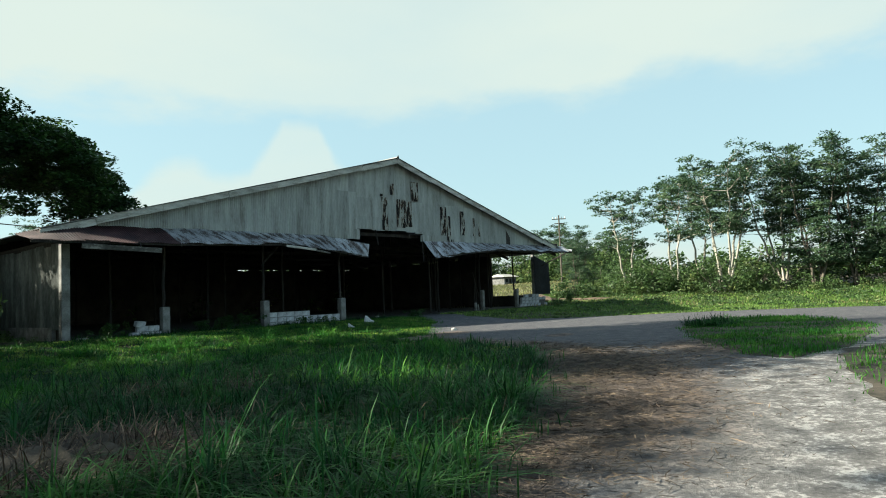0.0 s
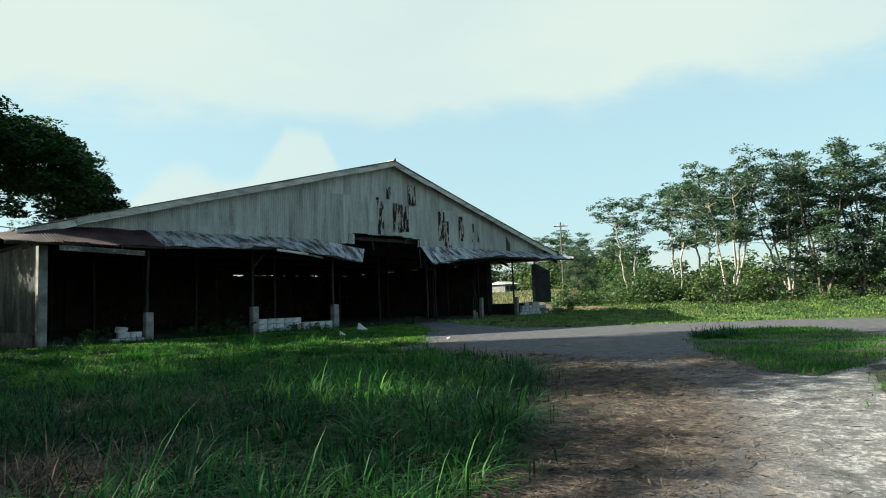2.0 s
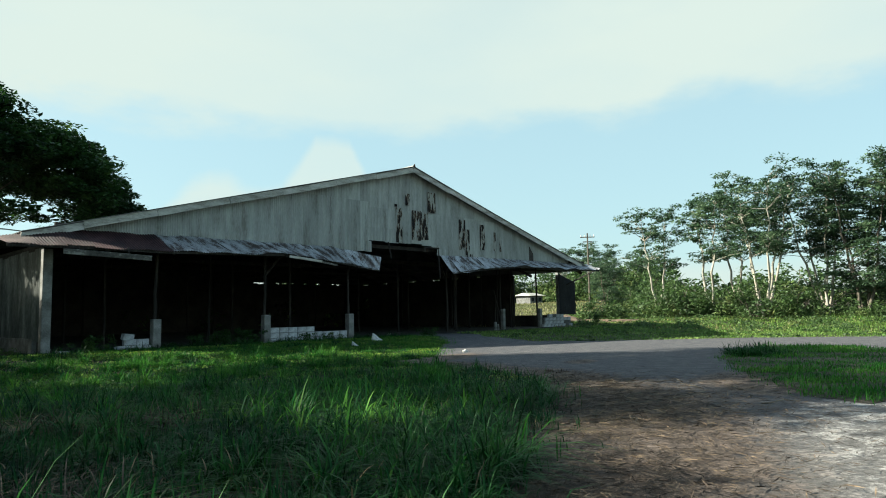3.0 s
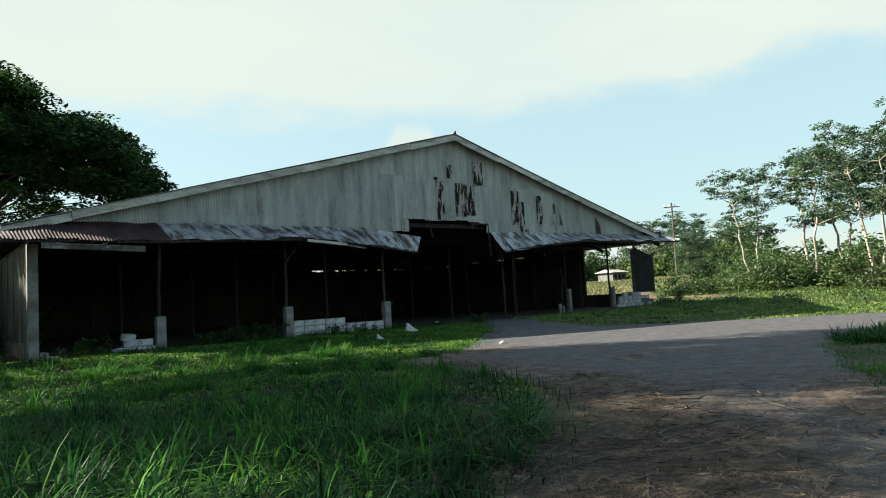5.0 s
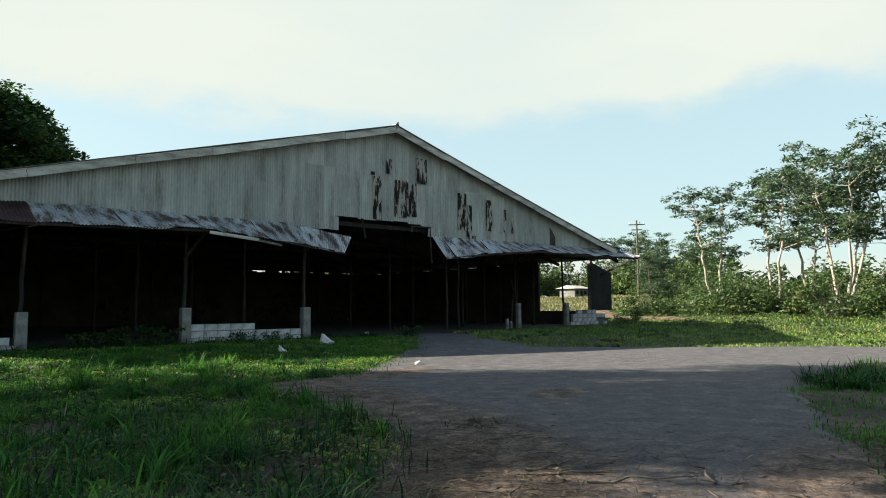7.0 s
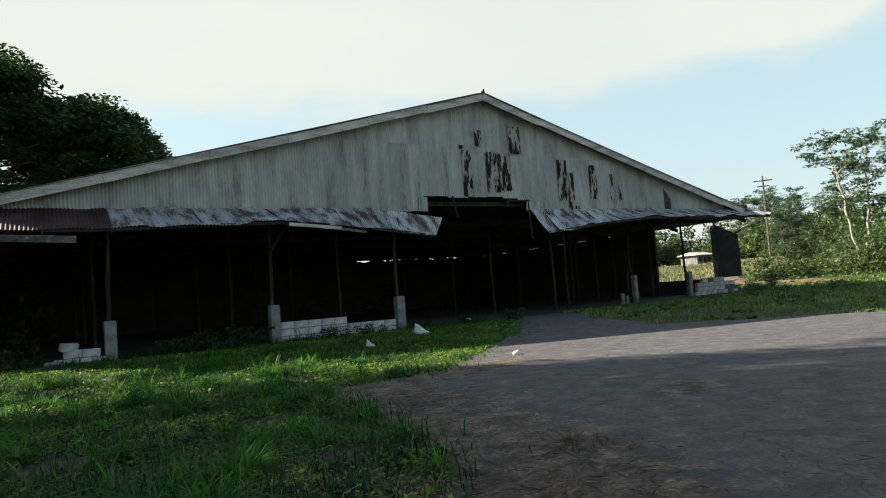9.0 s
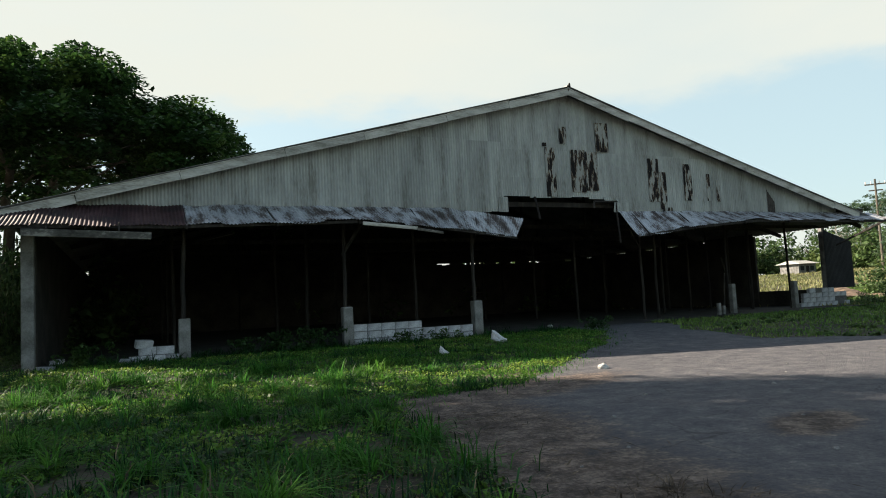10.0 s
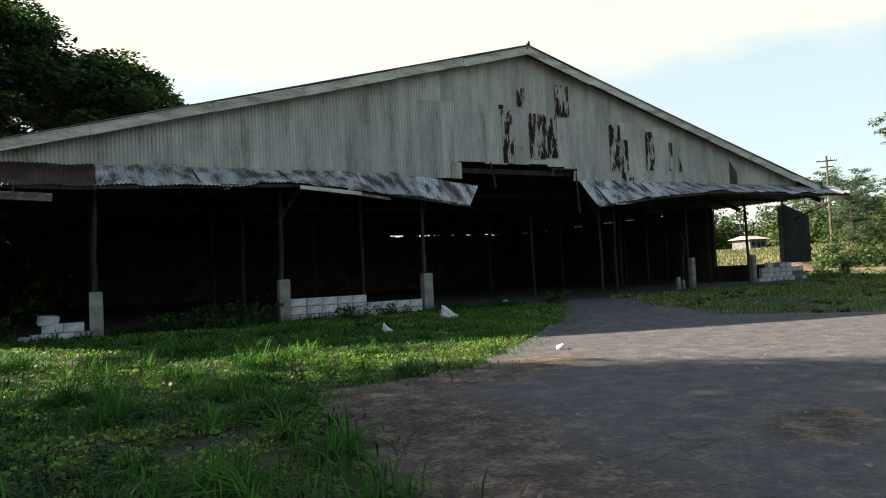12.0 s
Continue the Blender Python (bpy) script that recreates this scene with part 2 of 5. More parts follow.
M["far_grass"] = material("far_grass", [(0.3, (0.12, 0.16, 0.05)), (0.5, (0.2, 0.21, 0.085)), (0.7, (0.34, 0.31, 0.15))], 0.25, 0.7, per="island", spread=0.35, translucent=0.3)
M["straw"] = material("straw", [(0.3, (0.02, 0.015, 0.011)), (0.5, (0.062, 0.045, 0.032)), (0.7, (0.2, 0.145, 0.095))], 4, 0.9, per="island", spread=0.6)
M["leaf"] = material("leaf", [(0.3, (0.012, 0.034, 0.010)), (0.55, (0.034, 0.08, 0.018)), (0.75, (0.09, 0.14, 0.03))], 0.5, 0.55, per="island", spread=0.5, translucent=0.38, spec=0.35)
M["leaf_pale"] = material("leaf_pale", [(0.3, (0.034, 0.068, 0.037)), (0.55, (0.07, 0.125, 0.062)), (0.75, (0.15, 0.21, 0.11))], 0.5, 0.5, per="island", spread=0.5, translucent=0.4, spec=0.5)
M["bark"] = material("bark", [(0.3, (0.06, 0.05, 0.04)), (0.7, (0.16, 0.14, 0.11))], 4, 0.95, bump=0.8, bump_scale=14, stretch=(1, 1, 0.25))
M["pale_bark"] = material("pale_bark", [(0.3, (0.28, 0.25, 0.2)), (0.7, (0.48, 0.45, 0.38))], 3, 0.9, bump=0.4, bump_scale=14, stretch=(1, 1, 0.3))
M["sheet"] = material("painted_sheet", [(0.28, (0.17, 0.17, 0.15)), (0.42, (0.27, 0.28, 0.262)), (0.58, (0.335, 0.348, 0.327)), (0.75, (0.41, 0.422, 0.395))], 1.9, 0.65, bump=0.15, bump_scale=12, per="object", spread=0.17, stretch=(1.6, 1, 0.3), fine=20, spec=0.3)
# Darker copy of the painted sheet; the side wall's shade is in its colour
M["shaded_side_sheet"] = material("shaded_painted_sheet", [(0.3, (0.05, 0.055, 0.05)), (0.5, (0.1, 0.108, 0.1)), (0.7, (0.2, 0.21, 0.2))], 1.4, 0.7, bump=0.2, bump_scale=12, per="object", spread=0.2, stretch=(1, 1.6, 0.4), fine=14, spec=0.25)
M["rusted_sheet"] = material("rusted_sheet", [(0.41, (0.010, 0.009, 0.009)), (0.485, (0.03, 0.021, 0.017)), (0.505, (0.16, 0.115, 0.075)), (0.545, (0.31, 0.315, 0.29))], 3.4, 0.8, bump=0.4, bump_scale=25, stretch=(1.8, 1, 0.4), fine=16, spec=0.2)
M["awning"] = material("weathered_zinc", [(0.34, (0.07, 0.055, 0.05)), (0.43, (0.16, 0.14, 0.135)), (0.5, (0.36, 0.37, 0.39)), (0.66, (0.56, 0.57, 0.6))], 1.7, 0.5, 0.3, bump=0.25, bump_scale=18, per="object", spread=0.18, stretch=(2.2, 0.6, 1), fine=13)
M["red_awning"] = material("rusted_red_sheet", [(0.3, (0.012, 0.006, 0.008)), (0.5, (0.03, 0.011, 0.013)), (0.75, (0.07, 0.034, 0.034))], 1.5, 0.7, 0.1, bump=0.2, bump_scale=18, per="object", spread=0.2)
M["old_paint"] = material("old_paint", [(0.3, (0.03, 0.028, 0.025)), (0.48, (0.09, 0.085, 0.075)), (0.56, (0.2, 0.19, 0.17)), (0.72, (0.28, 0.27, 0.245))], 2.2, 0.85, bump=0.3, stretch=(0.6, 1, 1))
M["dark_sheet"] = material("dark_sheet", [(0.3, (0.008, 0.009, 0.012)), (0.7, (0.026, 0.027, 0.031))], 1.5, 0.7, 0.2, bump=0.2, bump_scale=18)
M["fascia"] = material("fascia_board", [(0.3, (0.22, 0.21, 0.18)), (0.5, (0.42, 0.41, 0.37)), (0.72, (0.55, 0.54, 0.5))], 2.5, 0.8, bump=0.2, bump_scale=30, per="object", spread=0.12, stretch=(0.5, 1, 2))
M["roof"] = material("roof_sheet", [(0.3, (0.12, 0.11, 0.1)), (0.7, (0.3, 0.3, 0.29))], 1.0, 0.6, 0.2, bump=0.2, bump_scale=10)
M["concrete"] = material("concrete", [(0.3, (0.11, 0.108, 0.1)), (0.5, (0.19, 0.188, 0.18)), (0.72, (0.28, 0.278, 0.27))], 3.5, 0.9, bump=0.4, bump_scale=45, per="object", spread=0.08)
M["block"] = material("concrete_block", [(0.28, (0.2, 0.195, 0.195)), (0.5, (0.37, 0.375, 0.39)), (0.72, (0.52, 0.525, 0.54))], 4, 0.92, bump=0.5, bump_scale=60, per="object", spread=0.14)
M["mortar"] = material("mortar", [(0.3, (0.07, 0.068, 0.066)), (0.7, (0.14, 0.137, 0.13))], 8, 0.95, bump=0.5)
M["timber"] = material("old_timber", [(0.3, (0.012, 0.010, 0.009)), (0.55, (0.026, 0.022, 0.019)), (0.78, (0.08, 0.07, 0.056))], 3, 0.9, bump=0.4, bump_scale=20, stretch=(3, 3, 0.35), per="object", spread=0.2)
# Wall and floor colours near black: the inside's shade is put into them
M["dark_wall"] = material("shade_dark_wall", [(0.3, (0.02, 0.018, 0.016)), (0.7, (0.07, 0.062, 0.055))], 1.2, 0.95, bump=0.3)
M["floor"] = material("dusty_shaded_floor", [(0.3, (0.022, 0.021, 0.02)), (0.7, (0.06, 0.056, 0.052))], 1.5, 0.95, bump=0.3)
M["plastic"] = material("white_plastic", [(0.3, (0.42, 0.42, 0.43)), (0.7, (0.62, 0.62, 0.62))], 8, 0.5, bump=0.3, bump_scale=20)
M["stone"] = material("pale_stone", [(0.3, (0.42, 0.4, 0.36)), (0.7, (0.66, 0.64, 0.6))], 9, 0.9, bump=0.5, bump_scale=40)
M["white_wall"] = material("white_wall", [(0.3, (0.6, 0.58, 0.53)), (0.7, (0.8, 0.79, 0.76))], 2, 0.85)
M["dark_glass"] = material("dark_glass", [(0.3, (0.02, 0.025, 0.03)), (0.7, (0.04, 0.045, 0.05))], 2, 0.15)
M["red_soil"] = material("red_soil", [(0.3, (0.05, 0.035, 0.024)), (0.5, (0.11, 0.075, 0.05)), (0.72, (0.21, 0.145, 0.1))], 2.2, 0.95, bump=0.6, bump_scale=15)


# ---- building helpers ----
def mesh_from(name, verts, faces, mat, smooth=False):
    me = bpy.data.meshes.new(name)
    me.from_pydata(verts, [], faces)
    me.materials.append(mat)
    if smooth:
        me.polygons.foreach_set("use_smooth", [True] * len(me.polygons))
    me.update()
    return me


def child(ob, parent):
    ob.parent = parent
    return ob


def part(name, bm, mat, parent, label=""):
    me = bpy.data.meshes.new(name)
    bm.to_mesh(me)
    bm.free()
    me.materials.append(mat)
    return tagged(child(new(name, me), parent), label)


def part_data(name, me, parent, m=None, label=""):
    ob = child(new(name, me), parent)
    if m is not None:
        ob.matrix_basis = m
    return tagged(ob, label)


def thing(name, label, category, group="", kind="", at=(0, 0, 0)):
    ob = new(name)
    ob.location = at
    ob.empty_display_size = 0.2
    return tagged(ob, label, category, group, kind)


def add_box(bm, c, size, m=None, bevel=0.0):
    g = bmesh.ops.create_cube(bm, size=1.0)
    vs = g["verts"]
    bmesh.ops.scale(bm, vec=size, verts=vs)
    if bevel:
        es = list({e for v in vs for e in v.link_edges})
        r = bmesh.ops.bevel(bm, geom=es, offset=bevel, segments=1, affect="EDGES")
        vs = list({v for f in r["faces"] for v in f.verts} | {v for v in vs if v.is_valid})
    t = Matrix.Translation(c)
    bmesh.ops.transform(bm, matrix=(t @ m) if m is not None else t, verts=vs)
    return vs


def box_bm(c, size, bevel=0.012, m=None):
    bm = bmesh.new()
    add_box(bm, c, size, m, bevel)
    return bm


def beam_bm(a, b, w, h, bevel=0.008):
    """A squared timber from a to b."""
    a, b = Vector(a), Vector(b)
    d = b - a
    rot = d.to_track_quat("X", "Z").to_matrix().to_4x4()
    return box_bm((a + b) / 2, (d.length, w, h), bevel, rot)


def pole_bm(a, b, r0, r1, sides=8, wobble=0.0, rings=6, seed=0):
    rnd = random.Random(seed)
    a, b = Vector(a), Vector(b)
    q = (b - a).to_track_quat("Z", "Y")
    bm = bmesh.new()
    prev = None
    for i in range(rings + 1):
        f = i / rings
        c = a.lerp(b, f) + (Vector((rnd.uniform(-1, 1), rnd.uniform(-1, 1), 0)) * wobble if 0 < i < rings else Vector())
        r = r0 + (r1 - r0) * f
        ring = [bm.verts.new(c + q @ Vector((math.cos(k / sides * math.tau) * r, math.sin(k / sides * math.tau) * r, 0))) for k in range(sides)]
        if prev:
            for k in range(sides):
                bm.faces.new((prev[k], prev[(k + 1) % sides], ring[(k + 1) % sides], ring[k]))
        else:
            bm.faces.new(ring[::-1])
        prev = ring
    bm.faces.new(prev)
    return bm


def corrugated(name, u0, u1, lo, hi, place, mat, pitch=0.085, depth=0.011, thick=0.004, rows=1, steps=6):
    """A corrugated sheet between u0 and u1; lo(u), hi(u) are its ends and place(u, v, out) puts a point into the world."""
    n = max(6, int((u1 - u0) / pitch * steps))
    verts, faces = [], []
    for side in (0, 1):
        for j in range(rows + 1):
            for i in range(n + 1):
                u = u0 + (u1 - u0) * i / n
                v = lo(u) + (hi(u) - lo(u)) * j / rows
                verts.append(place(u, v, depth * math.cos(u / pitch * math.tau) - side * thick))
    w, s = n + 1, (n + 1) * (rows + 1)
    for j in range(rows):
        for i in range(n):
            a = j * w + i
            faces.append((a, a + 1, a + w + 1, a + w))
            faces.append((s + a, s + a + w, s + a + w + 1, s + a + 1))
    for i in range(n):
        faces.append((i, s + i, s + i + 1, i + 1))
        k = rows * w + i
        faces.append((k, k + 1, s + k + 1, s + k))
    for j in range(rows):
        a, b = j * w, j * w + n
        faces.append((a, a + w, s + a + w, s + a))
        faces.append((b, s + b, s + b + w, b + w))
    return mesh_from(name, verts, faces, mat)


def inside(poly, x, y):
    """Which of the points x, y lie in the polygon."""
    res = np.zeros(np.shape(x), bool)
    for (ax, ay), (bx, by) in zip(poly, poly[1:] + poly[:1]):
        cross = ((ay > y) != (by > y)) & (x < (bx - ax) * (y - ay) / ((by - ay) or 1e-9) + ax)
        res ^= cross
    return res


def ragged(poly, step=0.35, amount=0.16, seed=1):
    """The polygon with its edges broken into short uneven pieces."""
    rnd, out = random.Random(seed), []
    for (ax, ay), (bx, by) in zip(poly, poly[1:] + poly[:1]):
        d = math.hypot(bx - ax, by - ay)
        k = max(1, int(d / step)) if d < 30 else 1
        for i in range(k):
            f = i / k
            a = amount if d < 30 else 0
            px, py = ax + (bx - ax) * f, ay + (by - ay) * f
            s = noise.noise((px * 0.9, py * 0.9, seed)) * 2.2
            out.append((px + a * (s + rnd.uniform(-0.5, 0.5)), py + a * (s * 0.7 + rnd.uniform(-0.5, 0.5))))
    return out


def land(x, y):
    """Height of the ground."""
    x, y = np.asarray(x, float), np.asarray(y, float)
    t = np.clip((x - 14) / 30, 0, 1)
    u = np.clip((y + 8.5) / 6.5, 0, 1)
    v = np.clip((x - 38) / 26, 0, 1)
    return t * t * (3 - 2 * t) * 1.1 + v * v * (3 - 2 * v) * 1.1 + u * u * (3 - 2 * u) * 0.25


ROAD = [(-60, -52), (-27.0, -24.6), (-23.5, -22.6), (-19.9, -21.0), (-17.0, -19.5), (-13.2, -17.1), (-11.1, -15.0), (-10.3, -13.3), (-10.1, -11.0),
        (-9.7, -9.3), (-7.6, -9.1), (-6.5, -8.2), (-4.5, -6.4), (-2.7, -4.9), (-0.9, -2.6), (-0.9, 1.5), (3.2, 1.5), (2.4, -1.6), (1.0, -3.6), (0.7, -6.6),
        (2.9, -8.0), (5.0, -10.0), (7.6, -12.4), (9.5, -16), (11.5, -21), (15, -30), (24, -60), (-8, -60)]
ISLAND = [(-11.2, -19.9), (-9.3, -18.7), (-7.6, -17.5), (-4.5, -16.0), (-2.0, -15.4), (1.3, -14.9), (2.2, -16.6), (0.4, -18.6), (-2.6, -20.2), (-6.5, -20.7), (-9.2, -20.9), (-11.4, -20.6)]
CORNER = [(-9.6, -20.95), (-12.2, -21.45), (-15.1, -22.4), (-19.5, -25.5), (-24, -30), (-22, -44), (4, -44), (2, -30), (-3, -23.5)]
ROAD_EDGE, ISLAND_EDGE, CORNER_EDGE = ragged(ROAD, seed=1), ragged(ISLAND, seed=2), ragged(CORNER, seed=3)


def on_road(x, y):
    return inside(ROAD_EDGE, x, y) & ~inside(ISLAND_EDGE, x, y) & ~inside(CORNER_EDGE, x, y)


def sheet_of(name, outline, z, mat, label, category):
    bm = bmesh.new()
    vs = [bm.verts.new((x, y, z)) for x, y in outline]
    bm.faces.new(vs)
    bmesh.ops.triangulate(bm, faces=bm.faces[:])
    bmesh.ops.recalc_face_normals(bm, faces=bm.faces[:])
    for f in bm.faces:
        if f.normal.z < 0:
            f.normal_flip()
    for k in range(-9, 3):
        bmesh.ops.bisect_plane(bm, geom=bm.verts[:] + bm.edges[:] + bm.faces[:], plane_co=(0, k, 0), plane_no=(0, 1, 0))
    for k in range(14, 26, 2):
        bmesh.ops.bisect_plane(bm, geom=bm.verts[:] + bm.edges[:] + bm.faces[:], plane_co=(k, 0, 0), plane_no=(1, 0, 0))
    for v in bm.verts:
        v.co.z += float(land(v.co.x, v.co.y))
    me = bpy.data.meshes.new(name)
    bm.to_mesh(me)
    bm.free()
    me.materials.append(mat)
    return tagged(new(name, me), label, category, kind="structure")


def make_ground():
    # fine near the walk, coarse to the horizon
    xs = np.concatenate([[-1500, -600, -250, -120, -80], np.arange(-60, 80.1, 1.0), [110, 160, 300, 700, 1500]])
    ys = np.concatenate([[-1500, -600, -250, -120, -80], np.arange(-60, 80.1, 1.0), [110, 160, 300, 700, 1500]])
    X, Y = np.meshgrid(xs, ys)
    Z = land(X, Y)
    verts = np.stack([X, Y, Z], -1).reshape(-1, 3).tolist()
    w = len(xs)
    faces = [(j * w + i, j * w + i + 1, (j + 1) * w + i + 1, (j + 1) * w + i) for j in range(len(ys) - 1) for i in range(w - 1)]
    tagged(new("ground", mesh_from("ground", verts, faces, M["soil"], True)), "bare soil with short green grass", "ground", kind="structure")
    sheet_of("road", ROAD_EDGE, 0.012, M["yard"], "worn asphalt yard with a cracked pale concrete track and dirt", "road")
    sheet_of("ground_island", ISLAND_EDGE, 0.022, M["soil"], "grassy island of soil in the road", "ground")
    sheet_of("ground_corner", CORNER_EDGE, 0.022, M["soil"], "grassy corner of soil beside the road", "ground")


make_ground()

# ---- the warehouse ----
APEX, PITCH = 7.98, 0.264
HALF, HALF_FIELD = 15.7, 14.9
DEPTH = 24.0


def roof_z(x):
    """Height of the roof; the slope on the field side is steeper and sags a little."""
    return APEX - PITCH * -x if x < 0 else APEX - 0.3 * x + 0.0009 * x * x


warehouse = thing("warehouse", "abandoned warehouse with weathered grey corrugated gable, open front", "warehouse")


def between(points, f):
    """A point on a line of (u, p) stations."""
    for (u0, p0), (u1, p1) in zip(points, points[1:]):
        if f <= u1:
            return Vector(p0).lerp(Vector(p1), max(0, (f - u0) / (u1 - u0)))
    return Vector(points[-1][1])


def make_roof():
    for name, s in (("roof_slope", -1), ("roof_slope", 1)):
        me = corrugated(name, -0.42, DEPTH + 0.4, lambda u: 0.0, lambda u: HALF if s < 0 else HALF_FIELD,
                        lambda u, v, o: (s * v, u, roof_z(s * v) + o), M["roof"], pitch=0.2, depth=0.02, thick=0.012, rows=8, steps=4)
        part_data(name, me, warehouse, label="long weathered corrugated roof slope")
    bm = pole_bm((0, -0.4, APEX + 0.0), (0, DEPTH, APEX + 0.0), 0.07, 0.07, 8)
    part("ridge_cap", bm, M["roof"], warehouse)
    part("ridge_tip", pole_bm((0, -0.42, APEX), (0.03, -0.42, APEX + 0.12), 0.06, 0.02, 6), M["timber"], warehouse)
    rnd = random.Random(4)
    for s in (-1, 1):
        x = 0.0
        end = HALF if s < 0 else 13.75
        while x < end - 0.3:
            x1 = min(x + rnd.uniform(2.1, 2.7), end)
            dz, dy = rnd.uniform(-0.02, 0.02), rnd.uniform(-0.012, 0.012)
            a, b = Vector((s * x, -0.36 + dy, roof_z(s * x) - 0.15 + dz)), Vector((s * (x1 - 0.012), -0.36 + dy, roof_z(s * x1) - 0.15 + dz + rnd.uniform(-0.02, 0.02)))
            part("fascia_board", beam_bm(a, b, 0.028, 0.2, 0.004), M["fascia"], warehouse)
            a2, b2 = a + Vector((0, 0.03, 0.115)), b + Vector((0, 0.03, 0.115))
            part("verge_strip", beam_bm(a2, b2, 0.12, 0.03, 0.003), M["fascia"], warehouse, "pale metal strip along the roof edge")
            x = x1
    # trusses and purlins under the roof
    for y in (0.35, 4.2, 9.0, 14.0, 19.0):
        e, z = (13.8, 4.0) if y > 1 else (12.7, 4.25)
        part("tie_beam", beam_bm((-e, y, z), (e, y, z), 0.1, 0.16), M["timber"], warehouse)
        for s in (-1, 1):
            part("rafter", beam_bm((s * 14.8, y, roof_z(s * 14.8) - 0.2), (0, y, APEX - 0.14), 0.1, 0.16), M["timber"], warehouse)
            for x in (3.7, 7.7, 11.7):
                part("strut", beam_bm((s * x, y, 4.08 if y > 1 else 4.33), (s * x, y, roof_z(s * x) - 0.2), 0.08, 0.08), M["timber"], warehouse)


make_roof()


def make_gable():
    wall = part("gable_wall", beam_bm((-14.7, 0.07, 4.16), (-2.5, 0.07, 4.16), 0.08, 0.14), M["timber"], warehouse, "corrugated sheet cladding of the gable")
    rnd = random.Random(8)

    def bottom(x):
        return 4.43 if -2.4 < x < 2.0 else 3.97

    def col(x0, x1, z0, z1, y, mat, name="sheet", tilt=0.0, label=""):
        lo = (lambda u: z0) if not callable(z0) else z0
        hi = (lambda u: min(z1, roof_z(u) - 0.1)) if not callable(z1) else z1
        me = corrugated(name, x0, x1, lo, hi, lambda u, v, o: (u + tilt * (v - 4), y - o - 0.016 * (u - x0) / (x1 - x0), v), mat, depth=0.0075)
        part_data(name, me, wall, label=label)

    edges = []
    x = -14.75
    while x < 14.6:
        edges.append(x)
        x += rnd.uniform(0.70, 0.80)
    edges += [14.75]
    for k in (-2.4, 2.0):
        i = min(range(len(edges)), key=lambda n: abs(edges[n] - k))
        edges[i] = k
    for x0, x1 in zip(edges, edges[1:]):
        mid = (x0 + x1) / 2
        z0, top = bottom(mid), max(roof_z(x0), roof_z(x1)) - 0.1
        if min(roof_z(x0), roof_z(x1)) - 0.1 < z0 + 0.08:
            continue
        if z0 < 4.4:
            z0 += rnd.uniform(-0.03, 0.05)
        else:
            z0 += rnd.uniform(-0.02, 0.06)
        cut = (5.95 if mid > -2.6 else 6.15) + rnd.uniform(-0.03, 0.03)
        y = rnd.uniform(-0.004, 0.004)
        lap = 0.035
        if top > cut + 0.2:
            if -2.5 < mid < -0.8:
                col(x0 - lap, x1, z0, 5.05, y - 0.008, M["sheet"])
                col(x0 - lap, x1, 5.0, cut, y, M["sheet"])
            else:
                col(x0 - lap, x1, z0, cut, y, M["sheet"])
            col(x0 - lap, x1, cut - 0.06, 99, y + 0.016, M["sheet"])
        else:
            col(x0 - lap, x1, z0, 99, y, M["sheet"])
    # sheets eaten by rust, nailed over the others
    for x0, x1, z0, z1 in ((1.2, 1.7, 6.0, 6.98), (3.34, 3.8, 4.35, 5.86), (3.82, 4.1, 4.1, 5.4), (4.92, 5.28, 4.42, 5.72), (6.0, 6.14, 4.42, 5.4), (6.45, 6.6, 4.4, 5.2),
                           (0.15, 0.72, 4.62, 6.02), (0.74, 1.2, 4.68, 5.98), (-0.82, -0.45, 4.46, 6.05), (-0.22, 0.04, 6.2, 6.76),
                           (-0.9, -0.76, 6.08, 6.2), (3.9, 4.3, 4.0, 4.16)):
        col(x0, x1, z0, z1, -0.034, M["rusted_sheet"], "rusted_sheet", label="rust-eaten strip of sheet with peeled paint")
    # Near-black panel over the sheets; paints the darkness of a torn slit
    col(9.0, 9.36, 4.02, lambda u: 4.9 - (u - 9.0) * 1.3, -0.034, M["dark_wall"], "sheet_gap", label="dark panel standing for a torn slit in the cladding")
    # torn edges over the entrance
    for x0, x1, z0, z1, tilt in ((1.75, 2.35, 3.98, 4.3, 0.15), (1.55, 2.1, 4.36, 4.47, -0.4), (-2.62, -2.3, 3.95, 4.42, 0.0)):
        col(x0, x1, z0, z1, -0.05, M["sheet"], "torn_sheet", tilt, "bent torn end of a sheet")
    part("header_beam", beam_bm((2.1, 0.07, 4.16), (14.6, 0.07, 4.16), 0.08, 0.14), M["timber"], wall)
    for a, b in (((-1.3, -0.03, 4.45), (-1.2, -0.12, 3.72)), ((0.95, -0.03, 4.32), (1.85, -0.03, 4.34)), ((1.85, -0.03, 4.4), (1.93, -0.06, 2.95)), ((0.97, -0.03, 4.34), (0.97, -0.03, 4.1))):
        part("batten", beam_bm(a, b, 0.05, 0.06), M["timber"], wall, "loose hanging batten")


make_gable()


